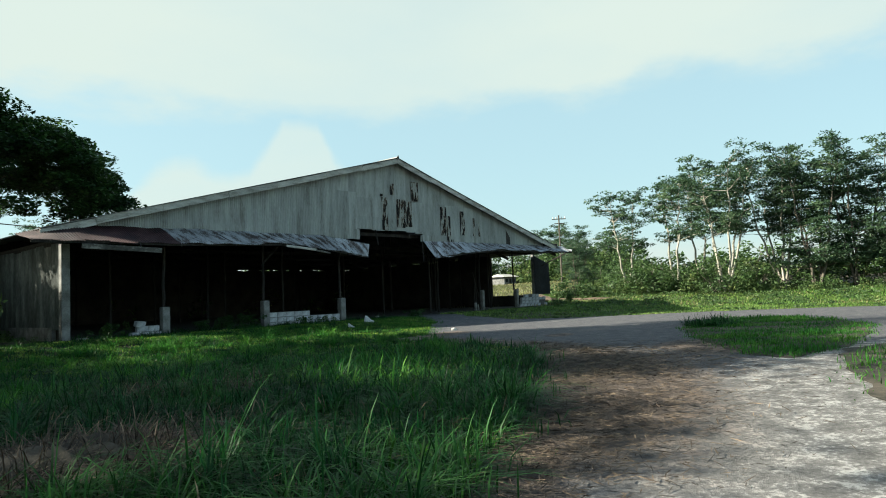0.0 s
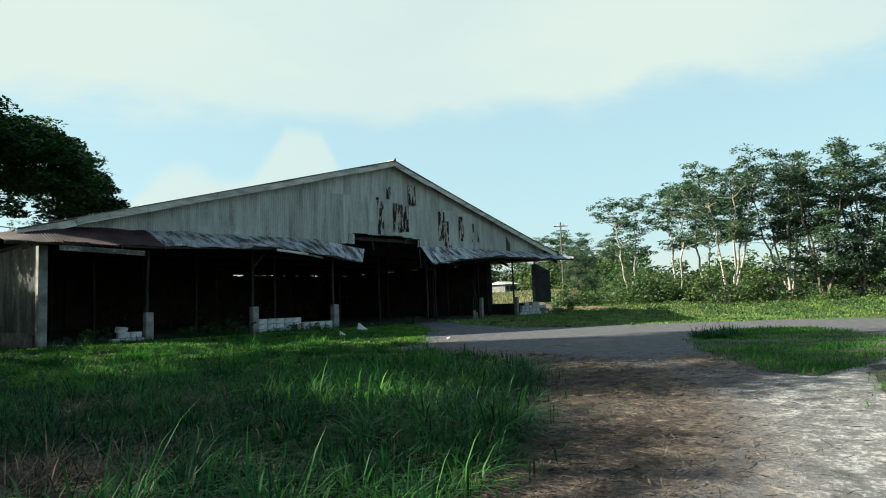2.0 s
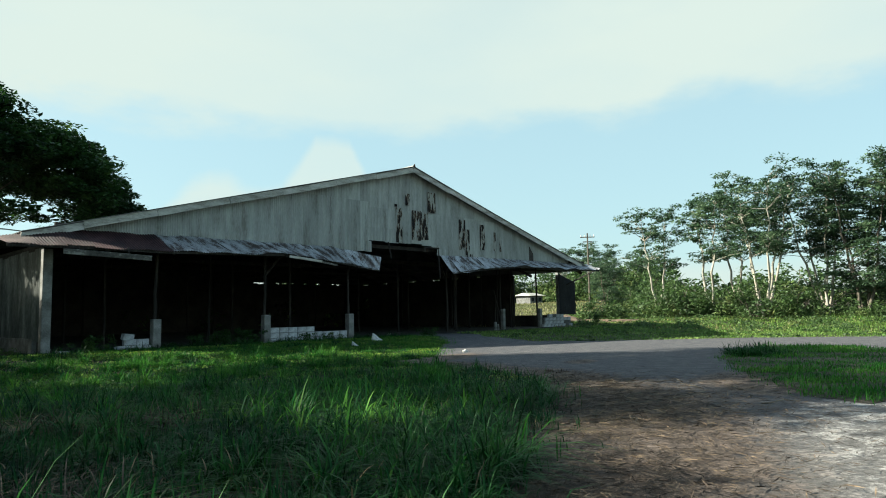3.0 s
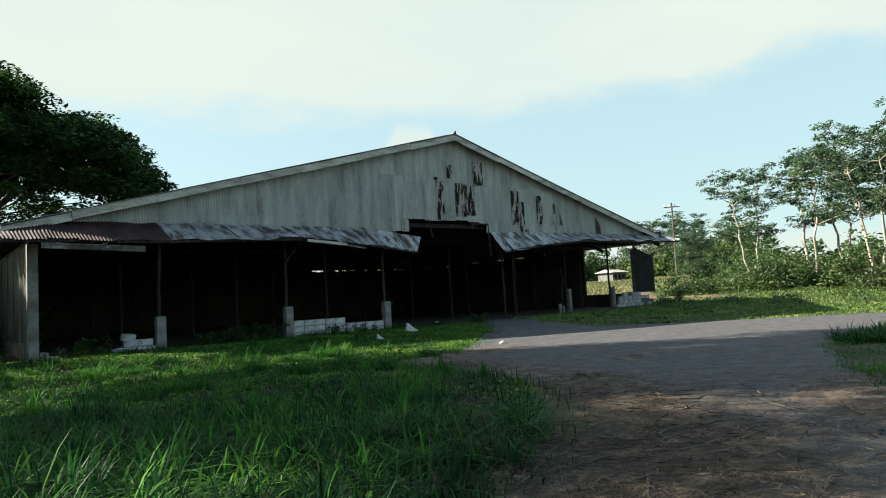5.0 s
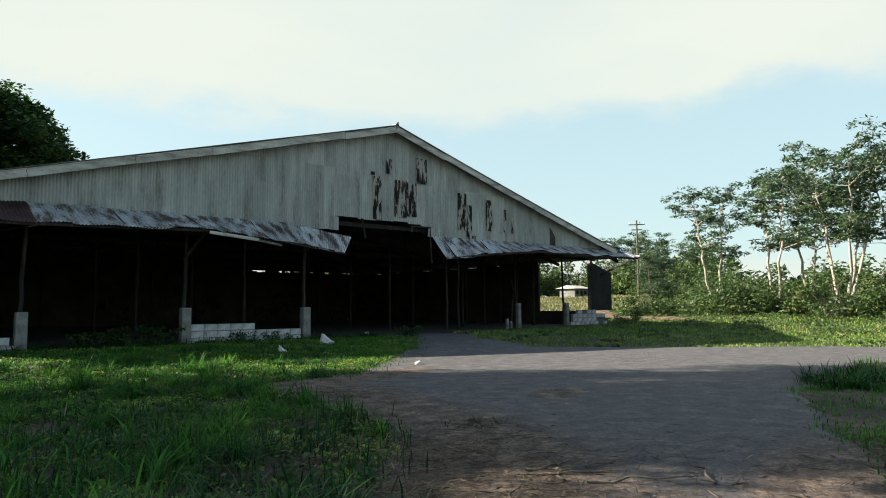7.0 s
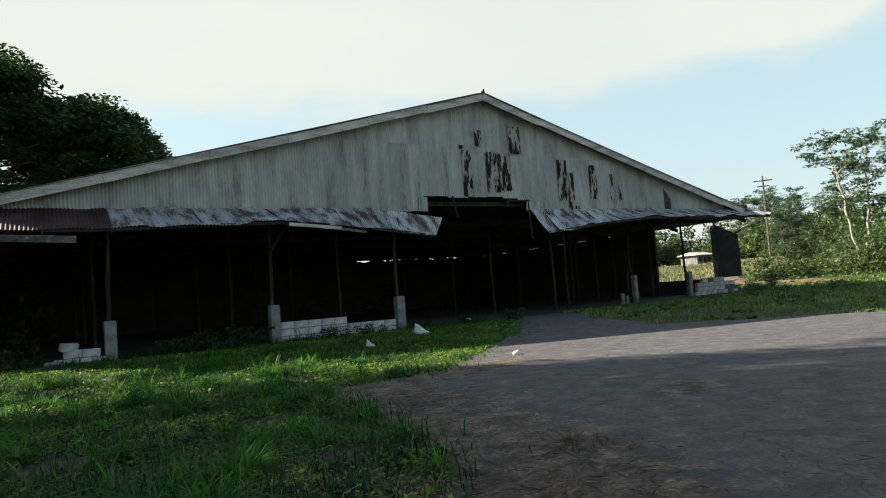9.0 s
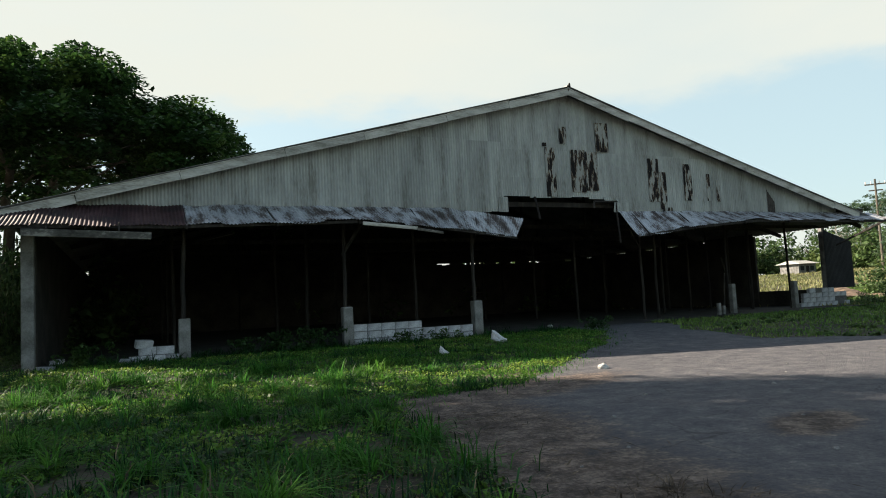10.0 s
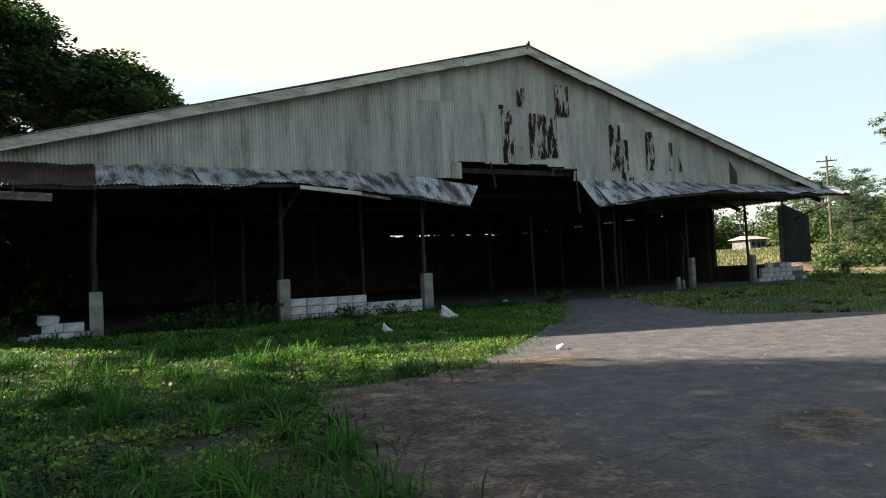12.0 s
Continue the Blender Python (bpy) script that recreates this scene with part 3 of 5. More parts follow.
def make_awning(name, stations, label, mats):
    """A lean-to of corrugated sheets; stations: (u, inner edge, outer edge)."""
    aw = thing(name, label, "awning")
    inner, outer = [(u, a) for u, a, b in stations], [(u, b) for u, a, b in stations]
    rnd = random.Random(len(stations) * 7 + 3)
    u0, u1 = stations[0][0], stations[-1][0]
    u = u0
    while u < u1 - 0.05:
        un = min(u + rnd.uniform(0.74, 0.82), u1)
        droop, ext, dz = rnd.uniform(-0.025, 0.025), rnd.uniform(0.96, 1.04), rnd.uniform(-0.008, 0.008)

        def place(s, v, o):
            a, b = between(inner, s), between(outer, s)
            p = a.lerp(b, v * ext)
            dent = 0.045 * noise.noise((s * 1.7, v * 1.6, u0)) + 0.05 * v * noise.noise((s * 0.8, 3.0, u0))
            return (p.x, p.y + 0.06 * v * noise.noise((s * 3.1, 8.0, u0)), p.z + o + dz + dent + droop * v * v - 0.05 * math.sin(v * 3.14) * 0.4)

        me = corrugated("sheet", u - 0.04, un, lambda s: -0.02, lambda s: 1.0, place, mats(u), rows=7, depth=0.012)
        part_data("sheet", me, aw)
        u = un
    # purlin along the outer edge and the brackets that hold it
    us = [s[0] for s in stations]
    for a, b in zip(us, us[1:]):
        pa, pb = between(outer, a).lerp(between(inner, a), 0.08), between(outer, b).lerp(between(inner, b), 0.08)
        part("purlin", beam_bm(pa - Vector((0, 0, 0.07)), pb - Vector((0, 0, 0.07)), 0.06, 0.08), M["timber"], aw)
    k = u0 + 0.5
    while k < u1:
        a, b = between(inner, k), between(outer, k)
        part("rafter", beam_bm(a - Vector((0, 0, 0.06)), b - Vector((0, 0, 0.06)), 0.05, 0.08), M["timber"], aw)
        k += 2.05
    return aw


LEFT_AWNING = [(-16.3, (-16.3, 0.0, 3.68), (-16.3, -1.6, 3.36)), (-14.7, (-14.7, -0.06, 4.03), (-14.7, -1.6, 3.36)), (-12.04, (-12.04, -0.06, 4.03), (-12.04, -1.6, 3.34)),
               (-7.6, (-7.6, -0.06, 4.05), (-7.6, -1.74, 3.46)), (-4.6, (-4.6, -0.06, 4.04), (-4.9, -1.35, 3.3)), (-1.9, (-1.9, -0.25, 3.74), (-2.57, -0.88, 3.09))]
RIGHT_AWNING = [(1.95, (1.95, -0.06, 3.99), (2.1, -0.8, 3.1)), (4.6, (4.6, -0.06, 4.02), (4.4, -1.05, 3.38)), (7.1, (7.1, -0.06, 4.03), (7.1, -1.2, 3.6)),
                (11.4, (11.4, -0.06, 4.03), (11.4, -1.2, 3.58)), (14.8, (14.8, -0.06, 4.05), (14.8, -0.9, 3.66)), (16.0, (16.0, 0.3, 4.0), (15.8, -0.3, 3.82))]
make_awning("awning", LEFT_AWNING, "sagging rusty corrugated awning along the warehouse front", lambda u: M["red_awning"] if u < -12.3 else M["awning"])
make_awning("awning", RIGHT_AWNING, "bent grey corrugated awning beside the entrance", lambda u: M["awning"])
strip = thing("edge_board", "broken pale board along the awning edge", "board")
part("board", beam_bm((-7.55, -1.78, 3.38), (-6.0, -1.62, 3.27), 0.025, 0.09), M["fascia"], strip)
part("board", beam_bm((-6.02, -1.63, 3.25), (-5.2, -1.5, 3.16), 0.025, 0.07), M["old_paint"], strip)
edge = thing("fascia_beam", "peeling white timber beam hanging under the awning", "beam")
part("board", beam_bm((-14.95, -1.66, 3.2), (-12.45, -1.68, 3.1), 0.05, 0.16), M["old_paint"], edge)
for x in (-14.5, -13.1):
    part("hanger", beam_bm((x, -1.6, 3.12), (x, -1.5, 3.42), 0.04, 0.04), M["timber"], edge)


def make_walls():
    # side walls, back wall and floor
    fl = sheet_of("floor", [(-15, 0.1), (15, 0.1), (15, DEPTH), (-15, DEPTH)], 0.03, M["floor"], "dusty concrete warehouse floor coloured dark for the unlit inside", "floor")
    wl = part("side_wall", box_bm((-15.0, 12.3, 0.35), (0.14, 23.4, 0.7), 0.01), M["concrete"], warehouse, "corrugated side wall on a concrete base")
    rnd = random.Random(12)
    y = -0.16
    while y < DEPTH - 0.2:
        y1 = min(y + rnd.uniform(0.72, 0.8), DEPTH)
        top = 3.4 + rnd.uniform(-0.05, 0.05)
        dx = rnd.uniform(-0.006, 0.006)
        me = corrugated("sheet", y - 0.03, y1, lambda u: 0.62, lambda u: top, lambda u, v, o: (-15.06 - o + dx, u, v), M["shaded_side_sheet"])
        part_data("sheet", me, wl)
        y = y1
    # Added boarding, coloured near black to paint the unlit inside of the wall
    part("inner_lining", box_bm((-14.9, 12.1, 1.85), (0.04, 23.6, 3.5), 0.003), M["dark_wall"], wl, "added dark boarding that keeps the inside of the wall black")
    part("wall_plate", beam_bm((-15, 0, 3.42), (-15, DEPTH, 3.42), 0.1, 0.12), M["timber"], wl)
    bw = part("back_wall", box_bm((0, DEPTH, 1.87), (30, 0.14, 3.74), 0.01), M["dark_wall"], warehouse, "back wall coloured dark for the unlit inside, with a gap under the roof")
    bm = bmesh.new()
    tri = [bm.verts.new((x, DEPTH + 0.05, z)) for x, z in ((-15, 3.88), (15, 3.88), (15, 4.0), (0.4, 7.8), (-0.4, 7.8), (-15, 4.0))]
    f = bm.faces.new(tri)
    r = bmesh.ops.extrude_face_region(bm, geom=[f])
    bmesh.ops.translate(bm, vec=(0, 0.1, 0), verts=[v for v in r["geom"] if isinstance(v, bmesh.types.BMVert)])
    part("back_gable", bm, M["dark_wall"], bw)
    rnd = random.Random(5)
    x = -15.0
    while x < 15:
        w = rnd.uniform(0.06, 0.45) if x > 3 else 3.0
        if x < 2.5 or rnd.random() < 0.66:
            part("infill_board", box_bm((x + w / 2, DEPTH + 0.02, 3.8), (w, 0.05, 0.24), 0.004), M["dark_wall"], bw)
        else:
            part("infill_board", box_bm((x + w / 2, DEPTH + 0.02, 3.73), (w, 0.05, rnd.uniform(0.06, 0.2)), 0.004), M["dark_wall"], bw)
        x += w
    rw = part("side_wall", box_bm((14.6, 14.7, 1.83), (0.14, 18.4, 3.66), 0.01), M["dark_wall"], warehouse, "side wall coloured dark for the unlit inside, with daylight under the eave")
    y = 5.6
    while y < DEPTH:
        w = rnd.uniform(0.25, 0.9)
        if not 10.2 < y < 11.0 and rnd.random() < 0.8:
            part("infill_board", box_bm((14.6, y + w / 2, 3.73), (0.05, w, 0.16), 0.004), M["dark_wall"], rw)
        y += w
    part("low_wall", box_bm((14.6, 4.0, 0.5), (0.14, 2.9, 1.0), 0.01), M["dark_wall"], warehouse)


make_walls()


def make_posts():
    i = 0
    for x, y in ((-11.7, 4.3), (-7.7, 4.0), (-3.96, 3.7), (3.3, 4.5), (8.2, 5.0), (-11.7, 9), (-7.7, 9), (-3.9, 9), (4.2, 9), (8.2, 9), (12.2, 9), (-11.7, 14), (-3.9, 14), (4.2, 14), (12.2, 14), (-7.7, 19), (0.2, 19), (8.2, 19), (11.2, 6.5), (12.4, 5.2), (13.2, 7.2)):
        i += 1
        lean = random.Random(i).uniform(-0.05, 0.05)
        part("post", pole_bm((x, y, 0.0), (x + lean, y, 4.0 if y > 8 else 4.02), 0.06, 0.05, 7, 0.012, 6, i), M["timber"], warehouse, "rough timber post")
    # front posts standing on the stumps
    for x, y, z0, z1 in ((-11.74, -0.26, 1.2, 3.55), (-7.66, -0.26, 1.28, 3.6), (-3.74, -0.26, 1.26, 3.35), (4.5, 2.0, 0.0, 4.0), (5.25, 2.1, 0.0, 4.0), (8.55, 1.75, 0.0, 4.05), (12.75, 2.3, 0.0, 4.05), (12.3, 3.9, 0, 3.9), (13.0, 4.6, 0, 3.9)):
        i += 1
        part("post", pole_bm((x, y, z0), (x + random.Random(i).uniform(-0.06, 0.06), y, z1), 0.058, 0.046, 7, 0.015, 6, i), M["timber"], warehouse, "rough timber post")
    for a, b in (((-7.66, -0.2, 2.7), (-7.3, -0.9, 3.5)), ((4.5, 2.0, 2.9), (3.4, 1.4, 3.8)), ((15.9, 2.3, 2.9), (16.3, 0.2, 3.8)), ((-3.74, -0.2, 2.8), (-3.3, 0.1, 3.6)), ((11.5, 4.0, 0.2), (10.9, 4.2, 2.6)), ((10.2, 3.6, 0.2), (10.5, 3.7, 1.9))):
        part("brace", beam_bm(a, b, 0.06, 0.08), M["timber"], warehouse)
    for y, z in ((2.2, 3.75), (4.4, 3.9)):
        part("tie_rail", beam_bm((4.2, y, z), (15.4, y, z), 0.07, 0.12), M["timber"], warehouse)
    part("corner_column", box_bm((-14.98, -0.3, 1.68), (0.26, 0.26, 3.36), 0.015), M["concrete"], warehouse, "grey concrete corner column")
    part("corner_column", box_bm((15.2, 2.42, 1.9), (0.2, 0.2, 3.8), 0.015), M["concrete"], warehouse, "grey concrete corner column")
    me = corrugated("hung_sheet", 15.1, 16.9, lambda u: 1.02, lambda u: 3.62 - 0.3 * (u - 15.1), lambda u, v, o: (u, 2.26 - o, v), M["dark_sheet"])
    part_data("hung_sheet", me, warehouse, label="dark rusty sheet hung at the corner")


make_posts()


def stump(x, y, h, w, label):
    s = thing("concrete_pillar", label, "pillar", "pillars along the warehouse front", at=(x, y, 0))
    part("shaft", box_bm((0, 0, h / 2 - 0.05), (w, w, h + 0.1), 0.018), M["concrete"], s)
    for dx, dy in ((-0.07, 0.05), (0.06, -0.04)):
        part("rebar", pole_bm((dx, dy, h - 0.02), (dx * 1.2, dy, h + 0.07), 0.007, 0.006, 5, rings=1), M["timber"], s)
    return s


stump(-11.72, -0.33, 1.22, 0.27, "square grey concrete pillar stump in the grass")
stump(-7.63, -0.33, 1.3, 0.27, "square grey concrete pillar stump beside a block wall")
stump(-3.72, -0.33, 1.29, 0.27, "square grey concrete pillar stump at the entrance")
stump(8.62, 1.62, 1.42, 0.2, "slim pale concrete pillar at the foot of a post")
stump(7.3, 1.1, 0.72, 0.13, "short pale broken concrete stub in the grass")
stump(7.75, 1.3, 0.6, 0.12, "short broken concrete stub beside a pillar")
stump(12.8, 2.15, 1.42, 0.22, "slim grey concrete pillar at the foot of a post")


def block_mesh():
    bm = box_bm((0, 0, 0), (0.39, 0.14, 0.188), 0.008)
    me = bpy.data.meshes.new("block")
    bm.to_mesh(me)
    bm.free()
    me.materials.append(M["block"])
    return me


BLOCK = block_mesh()


def block_wall(x0, y, counts, label, broken=0.0, seed=1, z0=0.06):
    """Courses of hollow concrete blocks; counts: (first half-block offset, blocks) per course, from the ground."""
    rnd = random.Random(seed)
    w = thing("block_wall", label, "wall", at=(x0, y, 0))
    for c, (off, n) in enumerate(counts):
        bm = box_bm((off * 0.2 + n * 0.2, 0, z0 + 0.1 + c * 0.2), (n * 0.4 - 0.03, 0.11, 0.196), 0.002)
        part("mortar", bm, M["mortar"], w)
        for k in range(n):
            if rnd.random() < broken and c > 0:
                continue
            part_data("block", BLOCK, w, pose(off * 0.2 + k * 0.4 + 0.2, rnd.uniform(-0.008, 0.008), z0 + 0.1 + c * 0.2, 0, rnd.uniform(-0.6, 0.6), rnd.uniform(-1.2, 1.2)))
    return w


block_wall(-7.5, -0.33, [(0, 9), (0, 9), (0, 9), (0, 5)], "low wall of pale concrete blocks with a broken top", seed=3, z0=0.02)
block_wall(-12.95, -0.33, [(0, 3), (0, 3), (1, 2)], "broken stub of pale concrete block wall", seed=5, z0=0.0)
block_wall(13.1, 2.2, [(0, 8), (0, 8), (1, 7), (1, 7), (3, 4)], "broken pale concrete block wall at the corner", 0.12, 7)
for x, y, z, rz, rx in ((-12.62, -0.36, 0.62, 18, 14), (-12.95, -0.7, 0.1, -20, 30), (-12.9, -0.75, 0.08, 50, 12), (-14.6, -0.7, 0.08, 20, 0), (-14.55, 0.9, 0.12, 70, 0), (-14.5, 1.4, 0.12, 85, 0)):
    b = tagged(new("loose_block", BLOCK), "loose broken concrete block lying by the wall", "block", "loose concrete blocks")
    b.matrix_basis = pose(x, y, z + (0.16 if z < 0.5 else 0.05), rx, 4, rz)


# ---- trees ----
def quads(name, c, u, v, mat):
    """One mesh of leaf-shaped quads: centres c, half lengths u, half widths v."""
    n = len(c)
    P = np.empty((n, 4, 3))
    P[:, 0], P[:, 1], P[:, 2], P[:, 3] = c - u, c - 0.1 * u + v, c + u, c - 0.1 * u - v
    me = bpy.data.meshes.new(name)
    me.vertices.add(n * 4)
    me.vertices.foreach_set("co", P.reshape(-1).astype(np.float32))
    me.loops.add(n * 4)
    me.loops.foreach_set("vertex_index", np.arange(n * 4, dtype=np.int32))
    me.polygons.add(n)
    me.polygons.foreach_set("loop_start", np.arange(0, n * 4, 4, dtype=np.int32))
    me.materials.append(mat)
    me.update(calc_edges=True)
    return me


def leaves(name, clumps, per, size, mat, seed, flat=0.5, aspect=0.45):
    """Leaves scattered about clumps (x, y, z, rx, rz)."""
    r = np.random.RandomState(seed)
    C = np.asarray(clumps, float)
    k = np.repeat(np.arange(len(C)), per)
    d = r.normal(size=(len(k), 3))
    d /= np.linalg.norm(d, axis=1)[:, None]
    d *= (r.uniform(0.15, 1, len(k)) ** 0.45)[:, None]
    c = C[k, :3] + d * np.stack([C[k, 3], C[k, 3], C[k, 4]], -1)
    a = r.uniform(0, math.tau, len(k))
    tilt = r.normal(-0.35, 0.5, len(k)) * (1.2 - flat)
    u = np.stack([np.cos(a) * np.cos(tilt), np.sin(a) * np.cos(tilt), np.sin(tilt)], -1)
    w = r.normal(size=(len(k), 3)) * (1 - flat) + np.stack([-np.sin(a), np.cos(a), 0 * a], -1)
    w -= (w * u).sum(1)[:, None] * u
    w /= np.linalg.norm(w, axis=1)[:, None]
    s = size * r.uniform(0.6, 1.3, len(k))
    return quads(name, c, u * s[:, None] / 2, w * s[:, None] * aspect / 2, mat)


def limb(bm, pts, r0, r1, sides=7):
    prev = None
    n = len(pts)
    for i, p in enumerate(pts):
        d = (Vector(pts[min(i + 1, n - 1)]) - Vector(pts[max(i - 1, 0)])).normalized()
        q = d.to_track_quat("Z", "Y")
        r = r0 + (r1 - r0) * i / (n - 1)
        ring = [bm.verts.new(Vector(p) + q @ Vector((math.cos(k / sides * math.tau) * r, math.sin(k / sides * math.tau) * r, 0))) for k in range(sides)]
        if prev:
            for k in range(sides):
                f = bm.faces.new((prev[k], prev[(k + 1) % sides], ring[(k + 1) % sides], ring[k]))
                f.smooth = True
        prev = ring
    bm.faces.new(prev)


def wander(a, b, n, amount, rnd):
    a, b = Vector(a), Vector(b)
    out = []
    for i in range(n + 1):
        f = i / n
        out.append(a.lerp(b, f) + (Vector((rnd.uniform(-1, 1), rnd.uniform(-1, 1), rnd.uniform(-0.6, 0.6))) * amount if 0 < i < n else Vector()))
    return out


def rain_tree(seed, radius=14.3, top=12.5, at=(0, 0, 0), label="", per=190, clump_n=760, droop=0.45):
    """A broad umbrella-crowned tree."""
    rnd = random.Random(seed)
    t = thing("tree", label, "tree", at=at)
    bm = bmesh.new()
    limb(bm, wander((0, 0, -0.3), (0.4, 0.2, 3.2), 5, 0.08, rnd), 0.62, 0.42, 10)
    clumps = []
    ends = []
    for k in range(8):
        a = k / 8 * math.tau + rnd.uniform(-0.25, 0.25)
        r = radius * rnd.uniform(0.5, 0.72)
        e = Vector((math.cos(a) * r, math.sin(a) * r, top - 4.2 + rnd.uniform(-0.6, 0.8)))
        pts = wander((0.4, 0.2, 3.0), e, 6, 0.45, rnd)
        limb(bm, pts, 0.022 * radius, 0.006 * radius, 7)
        for q in pts[4:]:
            for _ in range(3):
                clumps.append((q.x + rnd.uniform(-1, 1) * radius / 12, q.y + rnd.uniform(-1, 1) * radius / 12, q.z + rnd.uniform(0.1, 1.1), rnd.uniform(0.7, 1.2), rnd.uniform(0.3, 0.5)))
        for m in range(6):
            b = a + rnd.uniform(-0.7, 0.7)
            f = rnd.uniform(0.55, 1.0)
            s = pts[rnd.randint(3, 6)]
            rr = radius * rnd.uniform(0.55, 0.98)
            z = top - (rr / radius) ** 2 * top * droop - rnd.uniform(0.3, 1.2)
            e2 = Vector((math.cos(b) * rr, math.sin(b) * rr, z))
            limb(bm, wander(s, e2, 4, 0.3, rnd), 0.06, 0.015, 5)
            ends.append(e2)
    part("trunk", bm, M["bark"], t, "dark spreading trunk and limbs")
    for e in ends:
        for _ in range(2):
            clumps.append((e.x + rnd.uniform(-1, 1), e.y + rnd.uniform(-1, 1), e.z + rnd.uniform(-0.3, 0.7), rnd.uniform(0.8, 1.4), rnd.uniform(0.35, 0.6)))
    while len(clumps) < clump_n:
        a, rr = rnd.uniform(0, math.tau), radius * math.sqrt(rnd.uniform(0, 1))
        edge_r = radius * (0.93 + 0.05 * math.sin(a * 3 + seed) + 0.05 * math.sin(a * 7))
        if rr > edge_r:
            continue
        z = top - (rr / radius) ** 2 * top * droop + 0.5 * math.sin(a * 5 + rr) - (rnd.uniform(0.0, 1.0) if rnd.random() < 0.6 else rnd.uniform(0.8, 3.2))
        clumps.append((math.cos(a) * rr, math.sin(a) * rr, z, rnd.uniform(0.7, 1.35), rnd.uniform(0.28, 0.55)))
    part_data("crown", leaves("crown", clumps, per, 0.3 if radius < 5 else 0.25, M["leaf"], seed, 0.6, 0.55), t, label="dense dark green umbrella crown")
    return t


big_tree = rain_tree(3, radius=14.0, top=14.4, droop=0.52, per=310, clump_n=860, at=(-18.5, 20.2, 0), label="broad rain tree with a dense umbrella crown behind the warehouse")
shade_tree = rain_tree(5, radius=3.3, top=11.5, at=(-22.9, -5.0, 0), label="leafy open tree shading the grass and road", per=64, clump_n=140, droop=0.15)
for x, y, rz, sx, sz in ((-23.4, 0.2, 250, 0.75, 1.2), (-21.2, -0.6, 100, 0.76, 1.2), (-20.6, 2.5, 190, 0.8, 1.5), (-31.6, -1.2, 40, 0.8, 1.0), (-33.2, 1.4, 70, 1.1, 1.0), (-33.5, -5.6, 160, 1.1, 1.0), (-32.6, 6.8, 300, 1.0, 1.0), (-26.6, 16.0, 210, 1.0, 1.0)):
    c = copy_thing(shade_tree, pose(x, y, 0, 0, 0, rz))
    c.scale = (sx, sx, sz)


def slender_tree(seed, height, label, trunks=2, at=(0, 0, 0), bare=0.45, spread=1.8, reach=1.0, dense=2):
    """A tall open tree: stems that part from one foot, bare below, with flat sprays of leaves above."""
    rnd = random.Random(seed)
    t = thing("tree", label, "tree", "trees at the edge of the field", at=at)
    bm = bmesh.new()
    clumps = []
    turn = rnd.uniform(0, math.tau)
    for k in range(trunks):
        a, out = turn + k / trunks * math.tau + rnd.uniform(-0.3, 0.3), spread * rnd.uniform(0.6, 1.1)
        tip = Vector((math.cos(a) * out, math.sin(a) * out, height * rnd.uniform(0.84, 0.96)))
        pts = wander((math.cos(a) * 0.14, math.sin(a) * 0.14, -0.3), tip, 10, 0.12, rnd)
        limb(bm, pts, 0.11, 0.025, 7)
        for m in range(17):
            i = rnd.randint(int(10 * bare), 10)
            b, ln = rnd.uniform(0, math.tau), rnd.uniform(0.9, 2.4) * (1.25 - 0.06 * i) * reach
            e = pts[i] + Vector((math.cos(b) * ln, math.sin(b) * ln, rnd.uniform(0.2, 1.2)))
            br = wander(pts[i], e, 4, 0.15, rnd)
            limb(bm, br, 0.032, 0.008, 5)
            for q in (2, 3, 4):
                for _ in range(dense):
                    p = br[q]
                    clumps.append((p.x + rnd.uniform(-0.5, 0.5), p.y + rnd.uniform(-0.5, 0.5), p.z + rnd.uniform(-0.3, 0.3), rnd.uniform(0.3, 0.75), rnd.uniform(0.08, 0.2)))
    part("trunk", bm, M["pale_bark" if trunks != 4 else "bark"], t, "slender stems and branches")
    part_data("crown", leaves("crown", clumps, 27, 0.27, M["leaf_pale"], seed, 0.45, 0.34), t, label="open crown of drooping green sprays")
    return t


def bush(seed, label, at=(0, 0, 0), w=2.2, h=2.6):
    rnd = random.Random(seed)
    t = thing("bush", label, "bush", "scrub at the edge of the field", at=at)
    bm = bmesh.new()
    clumps = []
    for k in range(9):
        a, r = rnd.uniform(0, math.tau), w * rnd.uniform(0.2, 0.9)
        e = Vector((math.cos(a) * r, math.sin(a) * r, h * rnd.uniform(0.45, 1.0) * (1.15 - 0.4 * r / w)))
        limb(bm, wander((rnd.uniform(-0.3, 0.3), rnd.uniform(-0.3, 0.3), -0.1), e, 4, 0.15, rnd), 0.04, 0.012, 5)
    part("stem", bm, M["bark"], t)
    for k in range(64):
        a, r = rnd.uniform(0, math.tau), w * math.sqrt(rnd.uniform(0, 1))
        z = rnd.uniform(0.05, 1.0) * h * (1.05 - 0.5 * (r / w) ** 2) * (0.8 + 0.25 * math.sin(a * 3 + seed))
        clumps.append((math.cos(a) * r, math.sin(a) * r, z, rnd.uniform(0.35, 0.7), rnd.uniform(0.25, 0.5)))
    part_data("foliage", leaves("foliage", clumps, 40, 0.26, M["scrub"], seed, 0.3, 0.45), t)
    return t


